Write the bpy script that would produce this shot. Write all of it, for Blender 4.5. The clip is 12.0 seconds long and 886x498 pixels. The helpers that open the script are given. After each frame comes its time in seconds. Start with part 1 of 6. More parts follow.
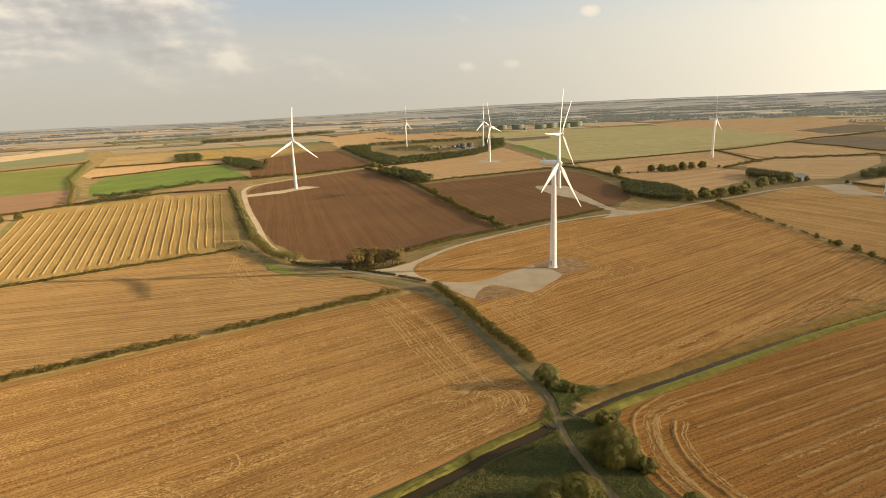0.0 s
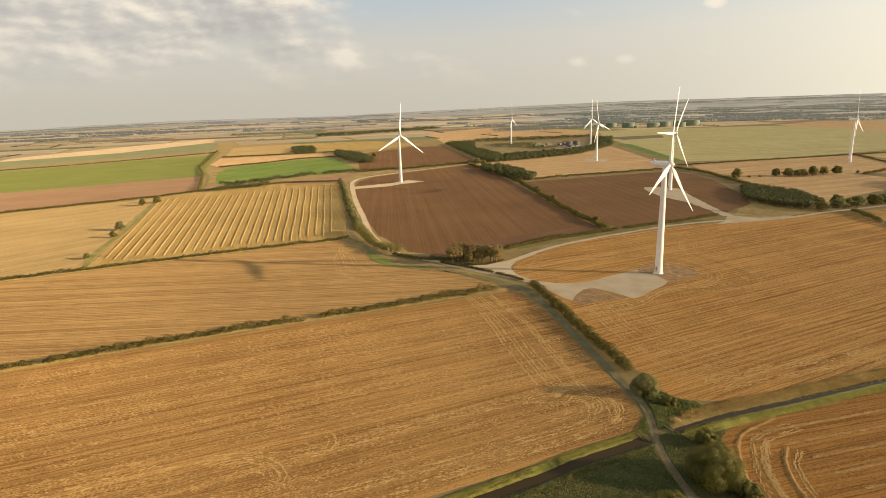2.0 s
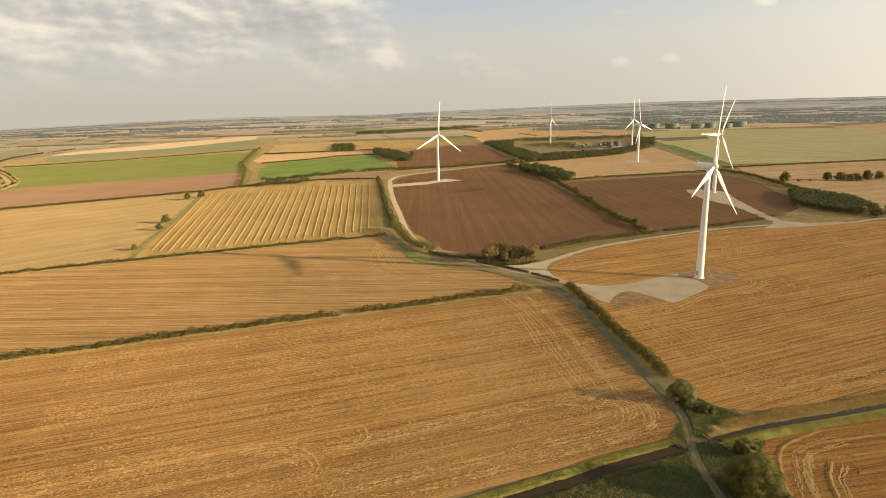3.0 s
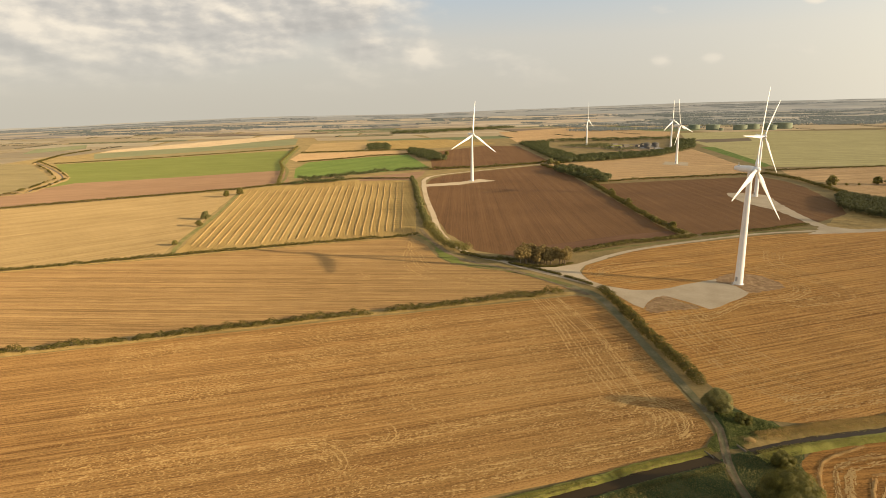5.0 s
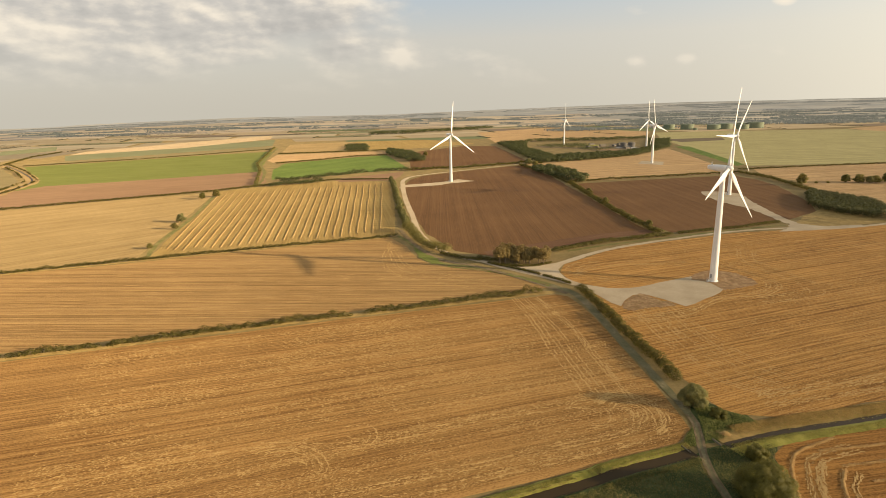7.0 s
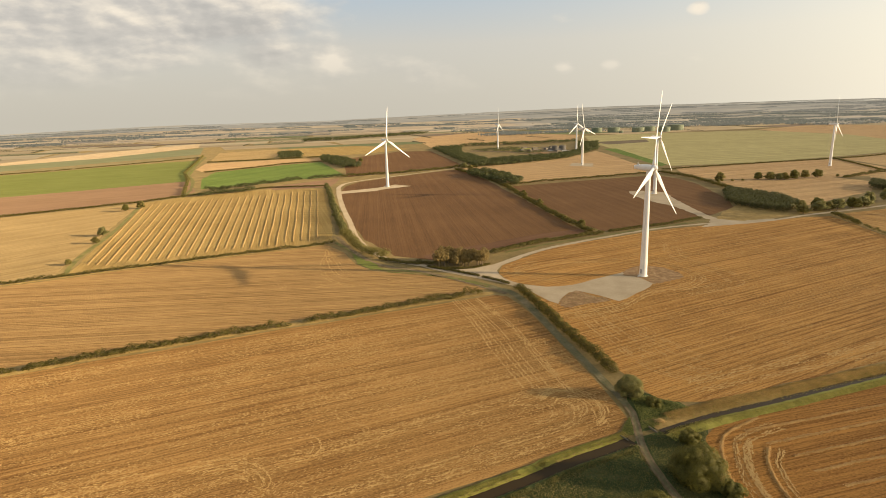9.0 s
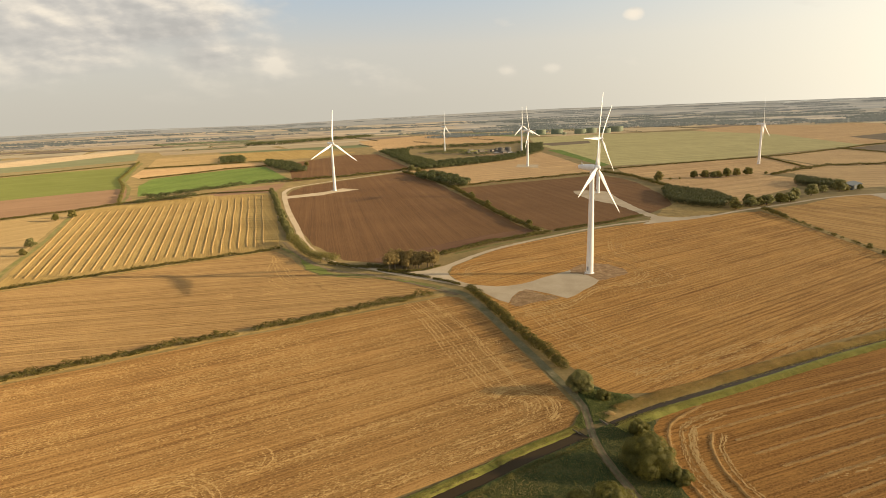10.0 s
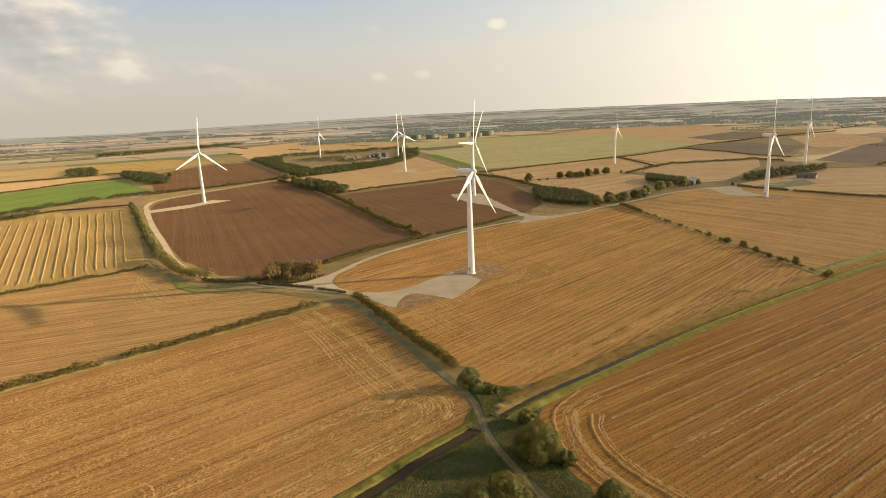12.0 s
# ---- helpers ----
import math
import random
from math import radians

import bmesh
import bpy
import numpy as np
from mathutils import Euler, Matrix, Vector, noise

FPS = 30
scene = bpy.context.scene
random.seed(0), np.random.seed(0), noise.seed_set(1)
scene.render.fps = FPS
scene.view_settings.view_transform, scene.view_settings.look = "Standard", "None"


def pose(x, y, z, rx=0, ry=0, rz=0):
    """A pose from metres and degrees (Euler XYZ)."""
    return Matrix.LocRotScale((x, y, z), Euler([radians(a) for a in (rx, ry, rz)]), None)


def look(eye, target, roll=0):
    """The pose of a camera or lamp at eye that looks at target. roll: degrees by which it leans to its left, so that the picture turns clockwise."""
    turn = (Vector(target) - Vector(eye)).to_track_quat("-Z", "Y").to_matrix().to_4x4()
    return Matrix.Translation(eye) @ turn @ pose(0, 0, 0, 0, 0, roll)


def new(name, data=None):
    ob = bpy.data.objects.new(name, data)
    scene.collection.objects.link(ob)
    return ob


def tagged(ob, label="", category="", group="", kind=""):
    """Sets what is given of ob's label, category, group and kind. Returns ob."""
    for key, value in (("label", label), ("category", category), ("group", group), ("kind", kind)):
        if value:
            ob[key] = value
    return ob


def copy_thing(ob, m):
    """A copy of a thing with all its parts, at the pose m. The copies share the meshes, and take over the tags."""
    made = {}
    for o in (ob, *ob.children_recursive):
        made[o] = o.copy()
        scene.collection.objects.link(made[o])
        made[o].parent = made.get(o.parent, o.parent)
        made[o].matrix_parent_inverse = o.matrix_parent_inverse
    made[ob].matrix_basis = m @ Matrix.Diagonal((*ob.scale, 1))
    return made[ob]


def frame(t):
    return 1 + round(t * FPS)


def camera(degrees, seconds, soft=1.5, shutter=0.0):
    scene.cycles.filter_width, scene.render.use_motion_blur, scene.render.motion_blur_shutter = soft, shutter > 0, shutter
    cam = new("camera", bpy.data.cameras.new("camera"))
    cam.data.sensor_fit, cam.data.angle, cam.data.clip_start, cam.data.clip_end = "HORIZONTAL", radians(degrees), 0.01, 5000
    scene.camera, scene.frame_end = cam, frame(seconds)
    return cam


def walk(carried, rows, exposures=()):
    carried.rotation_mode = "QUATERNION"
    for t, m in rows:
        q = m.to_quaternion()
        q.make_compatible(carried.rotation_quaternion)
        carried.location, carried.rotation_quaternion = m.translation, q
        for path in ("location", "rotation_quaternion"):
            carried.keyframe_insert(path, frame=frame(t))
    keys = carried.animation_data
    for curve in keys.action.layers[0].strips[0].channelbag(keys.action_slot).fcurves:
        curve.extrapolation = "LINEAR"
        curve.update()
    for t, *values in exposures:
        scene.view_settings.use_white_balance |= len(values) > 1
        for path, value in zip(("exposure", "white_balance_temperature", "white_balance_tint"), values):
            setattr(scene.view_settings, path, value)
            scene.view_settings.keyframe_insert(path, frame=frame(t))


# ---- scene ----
EXPOSURE = 0.43
cam = camera(75.2, 12.0, soft=0.6)
PATH = [
    (0, (0.138, -3.73, 90.297), (0.113, -1.787, 89.823), -2.2),
    (0.5, (0.277, -3.66, 90.265), (0.185, -1.719, 89.791), -2.2),
    (1, (0.206, -3.793, 90.49), (0.001, -1.861, 90.017), -1.9),
    (1.5, (0.282, -4.165, 90.708), (-0.012, -2.244, 90.233), -1.8),
    (2, (0.453, -4.192, 90.707), (0.086, -2.284, 90.232), -1.7),
    (2.5, (0.812, -4.112, 90.487), (0.381, -2.218, 90.013), -1.6),
    (3, (0.709, -4.299, 90.497), (0.22, -2.418, 90.022), -1.3),
    (5, (1.116, -3.999, 90.788), (0.517, -2.15, 90.315), -1.1),
    (5.5, (1.368, -4.205, 90.798), (0.764, -2.358, 90.326), -1.2),
    (6, (1.314, -4.045, 90.956), (0.725, -2.193, 90.484), -1.2),
    (6.5, (1.321, -4.204, 91.031), (0.762, -2.342, 90.559), -1.2),
    (8.3, (1.692, -4.32, 90.626), (1.261, -2.424, 90.159), -1.5),
    (8.5, (1.666, -4.347, 90.563), (1.262, -2.444, 90.1), -1.6),
    (9, (1.289, -4.261, 90.266), (0.964, -2.342, 89.806), -1.7),
    (9.5, (1.175, -3.914, 89.867), (0.935, -1.981, 89.411), -1.8),
    (10, (0.904, -3.927, 89.829), (0.753, -1.985, 89.373), -2.0),
    (10.5, (0.804, -3.938, 89.812), (0.74, -1.991, 89.357), -2.1),
    (11, (0.548, -4.308, 89.915), (0.593, -2.361, 89.461), -2.2),
    (11.5, (0.18, -4.493, 90.068), (0.339, -2.552, 89.614), -2.3),
    (12, (-0.382, -5.01, 90.319), (-0.123, -3.079, 89.866), -2.4),
]
walk(cam, [(t, look(eye, target, roll)) for t, eye, target, roll in PATH], exposures=[(0, EXPOSURE - 0.04), (1.0, EXPOSURE - 0.04), (1.5, EXPOSURE), (12, EXPOSURE)])

# ---- light: low evening sun from the right, veiled sky with broken cloud ----
SUN_HEADING, SUN_HEIGHT = 91.0, 13.4
SUN_WAY = Vector((math.sin(radians(SUN_HEADING)) * math.cos(radians(SUN_HEIGHT)),
                  math.cos(radians(SUN_HEADING)) * math.cos(radians(SUN_HEIGHT)), math.sin(radians(SUN_HEIGHT))))
sun_data = bpy.data.lights.new("sun", "SUN")
sun_data.energy, sun_data.angle, sun_data.color = 5.0, radians(0.6), (1.0, 0.78, 0.50)
sun = new("sun", sun_data)
sun.matrix_world = look(SUN_WAY * 1000, (0, 0, 0))


def shade(tree, kind, **inputs):
    n = tree.nodes.new(kind)
    for k, v in inputs.items():
        n.inputs[k.replace("_", " ")].default_value = v
    return n


def math_node(tree, op, a, b=0.0, clamp=False):
    n = tree.nodes.new("ShaderNodeMath")
    n.operation, n.use_clamp = op, clamp
    for i, v in enumerate((a, b)):
        if isinstance(v, (int, float)):
            n.inputs[i].default_value = v
        else:
            tree.links.new(v, n.inputs[i])
    return n.outputs[0]


def ramp(tree, fac, stops):
    n = tree.nodes.new("ShaderNodeValToRGB")
    el = n.color_ramp.elements
    while len(el) < len(stops):
        el.new(0.5)
    for e, (p, c) in zip(el, stops):
        e.position = p
        e.color = (*c, 1) if len(c) == 3 else c
    tree.links.new(fac, n.inputs[0])
    return n.outputs[0]


def mix(tree, fac, a, b, how="MIX"):
    n = tree.nodes.new("ShaderNodeMix")
    n.data_type, n.blend_type = "RGBA", how
    for i, v in ((0, fac), (6, a), (7, b)):
        if isinstance(v, (int, float)):
            n.inputs[i].default_value = v
        elif isinstance(v, tuple):
            n.inputs[i].default_value = (*v, 1)
        else:
            tree.links.new(v, n.inputs[i])
    return n.outputs[2]


def noise_node(tree, vec, scale, detail=4.0, rough=0.55):
    n = shade(tree, "ShaderNodeTexNoise", Scale=scale, Detail=detail, Roughness=rough)
    if vec is not None:
        tree.links.new(vec, n.inputs["Vector"])
    return n.outputs[0]


def mapped(tree, vec, turn=0.0, scale=(1, 1, 1), shift=(0, 0, 0)):
    n = tree.nodes.new("ShaderNodeMapping")
    n.inputs["Location"].default_value = shift
    n.inputs["Rotation"].default_value = (0, 0, radians(turn))
    n.inputs["Scale"].default_value = scale
    tree.links.new(vec, n.inputs["Vector"])
    return n.outputs[0]


def build_world():
    world = bpy.data.worlds.new("evening_sky")
    scene.world = world
    world.use_nodes = True
    t = world.node_tree
    back, coord = t.nodes["Background"], t.nodes.new("ShaderNodeTexCoord").outputs["Generated"]
    sky = t.nodes.new("ShaderNodeTexSky")
    sky.sky_type, sky.sun_disc = "NISHITA", False
    sky.sun_elevation, sky.sun_rotation = radians(SUN_HEIGHT), radians(SUN_HEADING)
    sky.air_density, sky.dust_density, sky.ozone_density = 1.0, 2.0, 1.0
    sep = t.nodes.new("ShaderNodeSeparateXYZ")
    t.links.new(coord, sep.inputs[0])
    height = sep.outputs[2]
    # a high thin veil, thickest near the horizon, brighter round the sun
    dot = t.nodes.new("ShaderNodeVectorMath")
    dot.operation = "DOT_PRODUCT"
    t.links.new(coord, dot.inputs[0])
    dot.inputs[1].default_value = SUN_WAY
    half = math_node(t, "MULTIPLY", math_node(t, "ADD", dot.outputs["Value"], 1.0), 0.5)
    glow = math_node(t, "POWER", half, 5.0)
    veil_colour = ramp(t, height, [(0.0, VEIL_LOW), (0.11, VEIL_MID), (0.19, VEIL_HIGH), (1.0, VEIL_TOP)])
    veil_colour = mix(t, math_node(t, "MULTIPLY", glow, GLOW, True), veil_colour, (1.27, 1.15, 0.90))
    veil = ramp(t, height, [(0.0, (0.95,) * 3), (0.22, (0.76,) * 3), (0.5, (0.5,) * 3), (1.0, (0.35,) * 3)])
    scaled = mix(t, 1.0, veil_colour, (VEIL_LEVEL,) * 3, "MULTIPLY")
    colour = mix(t, veil, sky.outputs[0], scaled)
    # broken cumulus in bearing and height, both in degrees: a bank in the west, small puffs elsewhere, soft grey bases
    bearing = math_node(t, "MULTIPLY", math_node(t, "ARCTAN2", sep.outputs[0], sep.outputs[1]), 57.2958)
    rise = math_node(t, "MULTIPLY", math_node(t, "ARCSINE", height), 57.2958)
    plane = t.nodes.new("ShaderNodeCombineXYZ")
    t.links.new(bearing, plane.inputs[0])
    t.links.new(math_node(t, "MULTIPLY", rise, 2.1), plane.inputs[1])
    puffs = noise_node(t, plane.outputs[0], CLOUD_GRAIN, 8.0, 0.50)
    sunward = noise_node(t, mapped(t, plane.outputs[0], 0, (1, 1, 1), (0.7, 0.9, 0)), CLOUD_GRAIN, 8.0, 0.50)
    broad = noise_node(t, mapped(t, plane.outputs[0], 0, (1, 1.5, 1), (31, 7, 2)), 0.045, 3.0)
    cover = math_node(t, "MULTIPLY", broad, 0.30)
    west = math_node(t, "MULTIPLY", math_node(t, "MAXIMUM", math_node(t, "MULTIPLY", sep.outputs[0], -1.0), 0.0), math_node(t, "MULTIPLY", math_node(t, "MINIMUM", math_node(t, "MAXIMUM", rise, 0.0), 12.0), 0.022))
    cover, lit = math_node(t, "ADD", cover, west), 0.0
    for where, up, wide, tall, much in CLOUDS:
        a = math_node(t, "POWER", math_node(t, "DIVIDE", math_node(t, "ABSOLUTE", math_node(t, "SUBTRACT", bearing, where)), wide), 2.0)
        b = math_node(t, "POWER", math_node(t, "DIVIDE", math_node(t, "ABSOLUTE", math_node(t, "SUBTRACT", rise, up)), tall), 2.0)
        lump = math_node(t, "EXPONENT", math_node(t, "MULTIPLY", math_node(t, "ADD", a, b), -1.0))
        cover = math_node(t, "ADD", cover, math_node(t, "MULTIPLY", lump, much))
        if wide < 2:
            lit = math_node(t, "ADD", math_node(t, "MULTIPLY", lump, 0.55), lit)
    amount = math_node(t, "ADD", math_node(t, "MULTIPLY", puffs, 0.8), cover)
    mask = ramp(t, amount, [(0.61, (0, 0, 0)), (0.70, (0.5,) * 3), (0.84, (0.92,) * 3)])
    above = ramp(t, height, [(0.025, (0, 0, 0)), (0.08, (0.65,) * 3), (0.13, (1, 1, 1))])
    relief = math_node(t, "ADD", math_node(t, "MULTIPLY", math_node(t, "SUBTRACT", puffs, sunward), 5.4), math_node(t, "ADD", lit, 0.52))
    cloud = ramp(t, relief, [(0.15, CLOUD_DARK), (0.45, CLOUD_MID), (0.95, CLOUD_LIGHT)])
    cloud = mix(t, 1.0, cloud, (VEIL_LEVEL,) * 3, "MULTIPLY")
    colour = mix(t, math_node(t, "MULTIPLY", mask, above), colour, cloud)
    t.links.new(colour, back.inputs["Color"])
    back.inputs["Strength"].default_value = 0.1


VEIL_LOW, VEIL_MID, VEIL_HIGH, VEIL_TOP = (0.58, 0.537, 0.447), (0.635, 0.598, 0.532), (0.495, 0.575, 0.645), (0.33, 0.42, 0.51)
VEIL_LEVEL, GLOW = 7.7, 2.7
CLOUD_GRAIN, CLOUD_DARK, CLOUD_MID, CLOUD_LIGHT = 0.085, (0.49, 0.465, 0.425), (0.60, 0.56, 0.50), (0.93, 0.825, 0.67)
# bearing, height, half widths and strength of the clouds seen
CLOUDS = [(-50, 8.5, 12, 3.4, 0.34), (-39, 7.6, 8, 2.6, 0.30), (-31.5, 8.6, 5.5, 1.2, 0.32), (-36, 5.6, 4, 1.0, 0.18), (-25.3, 5.2, 2.8, 1.4, 0.24), (-19.7, 4.9, 1.5, 0.9, 0.26),
          (13.6, 8.1, 1.1, 0.7, 0.44), (21, 9.5, 6, 2.5, -0.22), (2.3, 3.8, 0.9, 0.6, 0.30), (6.5, 3.8, 1.1, 0.6, 0.30), (-48, 3.8, 10, 1.8, 0.18), (-44, 9.5, 22, 4.5, 0.16)]
build_world()

# ---- materials ----


def material(name):
    m = bpy.data.materials.new(name)
    m.use_nodes = True
    t = m.node_tree
    return m, t, t.nodes["Principled BSDF"], t.nodes.new("ShaderNodeNewGeometry")


def bump(tree, bsdf, height, strength, distance):
    n = shade(tree, "ShaderNodeBump", Strength=strength, Distance=distance)
    tree.links.new(height, n.inputs["Height"])
    tree.links.new(n.outputs[0], bsdf.inputs["Normal"])


def field_material(name, dark, light, turn, pass_width=9.0, lines=0.75, relief=0.8, seed=0.0, flecks=0.95, bend=3.5, litter=0.0):
    """Crop rows along the heading turn (degrees from x): broad bands, thin drilled lines, straw lines and wheel ruts of each pass,
    patches, straw grain, and litter: drifts of loose pale straw."""
    m, t, b, geo = material(name)
    pos = mapped(t, geo.outputs["Position"], -turn, (1, 1, 1), (seed * 37.0, seed * 53.0, 0))
    warp = noise_node(t, pos, 0.008, 2.0)
    sep = t.nodes.new("ShaderNodeSeparateXYZ")
    t.links.new(pos, sep.inputs[0])
    across = math_node(t, "ADD", sep.outputs[1], math_node(t, "MULTIPLY", warp, bend))
    bent = t.nodes.new("ShaderNodeCombineXYZ")
    t.links.new(sep.outputs[0], bent.inputs[0])
    t.links.new(across, bent.inputs[1])
    row = bent.outputs[0]
    band = noise_node(t, mapped(t, row, 0, (0.004, 1.1 / pass_width, 1)), 1.0, 3.0, 0.6)
    drill = noise_node(t, mapped(t, row, 0, (0.0025, 4.6 / pass_width, 1), (7, 3, 0)), 1.0, 3.0, 0.7)
    straw = noise_node(t, mapped(t, row, 0, (0.05, 7.0 / pass_width, 1), (17, 31, 0)), 1.0, 3.0, 0.6)
    patch = noise_node(t, pos, 0.014, 4.0, 0.6)
    tuft = noise_node(t, mapped(t, row, 0, (0.9, 1.7, 1), (5, 9, 0)), 1.0, 5.0, 0.75)
    grain = noise_node(t, mapped(t, row, 0, (1.6, 2.4, 1)), 1.0, 5.0, 0.8)
    fac = 0.5
    for n, k in ((band, 0.30), (drill, 0.85 * lines), (patch, 0.35), (tuft, 0.75 * flecks), (grain, 1.35 * flecks)):
        fac = math_node(t, "ADD", math_node(t, "MULTIPLY", math_node(t, "SUBTRACT", n, 0.5), k), fac)
    mid = tuple((a + c) * 0.5 for a, c in zip(dark, light))
    pale = tuple(min(0.9, c * 1.36) for c in light)
    deep = tuple(c * 0.72 for c in dark)
    colour = ramp(t, fac, [(0.22, deep), (0.38, dark), (0.5, mid), (0.62, light), (0.80, pale)])
    # each pass of the machine: alternate lean of the stubble, straw lines and wheel ruts
    turns = math_node(t, "DIVIDE", across, pass_width)
    part_way = math_node(t, "FRACT", turns)
    other = math_node(t, "GREATER_THAN", math_node(t, "FRACT", math_node(t, "MULTIPLY", turns, 0.5)), 0.5)
    shade_way = mix(t, other, (1.0 - 0.06 * lines,) * 3, (1.0 + 0.06 * lines,) * 3)
    colour = mix(t, 1.0, colour, shade_way, "MULTIPLY")
    worn = ramp(t, noise_node(t, mapped(t, row, 0, (0.03, 0.35, 1), (41, 3, 0)), 1.0, 4.0, 0.7), [(0.40, (0, 0, 0)), (0.58, (1, 1, 1))])
    for centre, half, tone, strength in ((0.5, 0.06, pale, 0.55), (0.22, 0.03, pale, 0.45), (0.29, 0.025, deep, 0.40), (0.72, 0.025, deep, 0.40), (0.79, 0.03, pale, 0.45)):
        away = math_node(t, "ABSOLUTE", math_node(t, "SUBTRACT", part_way, centre))
        on = ramp(t, away, [(half * 0.4, (1, 1, 1)), (half, (0, 0, 0))])
        colour = mix(t, math_node(t, "MULTIPLY", math_node(t, "MULTIPLY", on, worn), strength * lines), colour, tone)
    comb = math_node(t, "ABSOLUTE", math_node(t, "SUBTRACT", math_node(t, "FRACT", math_node(t, "MULTIPLY", turns, 4.0)), 0.5))
    thin = math_node(t, "MULTIPLY", ramp(t, comb, [(0.05, (1, 1, 1)), (0.14, (0, 0, 0))]), ramp(t, tuft, [(0.36, (0.3,) * 3), (0.5, (1, 1, 1))]))
    colour = mix(t, math_node(t, "MULTIPLY", thin, 0.42 * lines), colour, pale)
    colour = mix(t, math_node(t, "MULTIPLY", ramp(t, straw, [(0.55, (0, 0, 0)), (0.64, (1, 1, 1))]), 0.55 * lines), colour, pale)
    if litter:
        drift = ramp(t, noise_node(t, mapped(t, pos, 0, (0.03, 0.06, 1), (3, 8, 0)), 1.0, 5.0, 0.7), [(0.50, (0, 0, 0)), (0.64, (1, 1, 1))])
        bits = ramp(t, noise_node(t, pos, 0.9, 5.0, 0.75), [(0.48, (0, 0, 0)), (0.58, (1, 1, 1))])
        colour = mix(t, math_node(t, "MULTIPLY", math_node(t, "MULTIPLY", drift, bits), litter), colour, pale)
    t.links.new(colour, b.inputs["Base Color"])
    b.inputs["Roughness"].default_value = 0.9
    b.inputs["Diffuse Roughness"].default_value = 0.7
    b.inputs["Specular IOR Level"].default_value = 0.1
    height = math_node(t, "ADD", math_node(t, "ADD", grain, tuft), math_node(t, "MULTIPLY", drill, 1.2 * lines))
    bump(t, b, height, relief * 0.7, 0.4)
    return m


def ground_material(name, stops, scale=0.05, relief=0.4, fine_scale=1.2):
    m, t, b, geo = material(name)
    pos = geo.outputs["Position"]
    big, small = noise_node(t, pos, scale, 5.0), noise_node(t, pos, fine_scale, 6.0, 0.68)
    fac = math_node(t, "ADD", math_node(t, "MULTIPLY", big, 0.55), math_node(t, "MULTIPLY", small, 0.45))
    t.links.new(ramp(t, fac, stops), b.inputs["Base Color"])
    b.inputs["Roughness"].default_value = 0.92
    b.inputs["Diffuse Roughness"].default_value = 1.0
    b.inputs["Specular IOR Level"].default_value = 0.15
    bump(t, b, small, relief, 0.05)
    return m


def leaf_material(name, stops, clear=0.38):
    """Leaves: one tone an island, some light through them."""
    m, t, b, geo = material(name)
    patch = noise_node(t, geo.outputs["Position"], 0.4, 4.0)
    fac = math_node(t, "ADD", math_node(t, "MULTIPLY", geo.outputs["Random Per Island"], 0.26), math_node(t, "MULTIPLY", patch, 0.74))
    colour = ramp(t, fac, stops)
    t.links.new(colour, b.inputs["Base Color"])
    b.inputs["Roughness"].default_value = 0.6
    b.inputs["Specular IOR Level"].default_value = 0.25
    glass = t.nodes.new("ShaderNodeBsdfTranslucent")
    t.links.new(colour, glass.inputs["Color"])
    blend = shade(t, "ShaderNodeMixShader", Fac=clear)
    t.links.new(b.outputs[0], blend.inputs[1])
    t.links.new(glass.outputs[0], blend.inputs[2])
    t.links.new(blend.outputs[0], t.nodes["Material Output"].inputs["Surface"])
    return m


def haze_glow(m, glow=(0.098, 0.093, 0.083)):
    """The far land is scenery beyond the place; this emission paints haze into it and lifts its unlit slopes."""
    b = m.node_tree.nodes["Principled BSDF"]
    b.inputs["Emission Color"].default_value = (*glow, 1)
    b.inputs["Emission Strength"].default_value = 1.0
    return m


def plain_material(name, colour, rough=0.5, metal=0.0, wear=0.12, scale=0.6, spec=0.4):
    m, t, b, geo = material(name)
    n = noise_node(t, geo.outputs["Position"], scale, 6.0, 0.65)
    worn = tuple(c * (1 - wear * 2) for c in colour)
    t.links.new(ramp(t, n, [(0.3, worn), (0.6, colour)]), b.inputs["Base Color"])
    b.inputs["Roughness"].default_value, b.inputs["Metallic"].default_value = rough, metal
    b.inputs["Specular IOR Level"].default_value = spec
    return m


STUBBLE_FRONT = field_material("stubble_front", (0.196, 0.095, 0.027), (0.388, 0.217, 0.071), 33, 10.5, 0.9, seed=1, litter=0.35)
STUBBLE_BACK = field_material("stubble_back", (0.236, 0.132, 0.046), (0.378, 0.231, 0.088), 13, 9.0, 1.15, seed=2)
STUBBLE_MAST = field_material("stubble_mast", (0.214, 0.097, 0.025), (0.448, 0.242, 0.070), 36, 9.0, 1.1, seed=3, litter=0.4)
STUBBLE_ROWS = field_material("stubble_rows", (0.192, 0.084, 0.019), (0.365, 0.180, 0.046), 24, 8.2, 0.85, seed=4)
STUBBLE_EAST = field_material("stubble_east", (0.28, 0.145, 0.045), (0.44, 0.26, 0.088), -65, 10.0, 1.15, seed=5)
STUBBLE_GOLD = field_material("stubble_gold", (0.265, 0.166, 0.049), (0.415, 0.284, 0.098), 116, 8.6, 0.4, seed=6)
STUBBLE_PALE = field_material("stubble_pale", (0.295, 0.195, 0.074), (0.41, 0.282, 0.122), 60, 12.0, 0.7, seed=7)
STUBBLE_CREAM = field_material("stubble_cream", (0.42, 0.30, 0.165), (0.55, 0.41, 0.24), 60, 14.0, 0.5, seed=19)
STUBBLE_FAR = field_material("stubble_far", (0.37, 0.222, 0.097), (0.52, 0.34, 0.160), 30, 12.0, 0.95, seed=8)
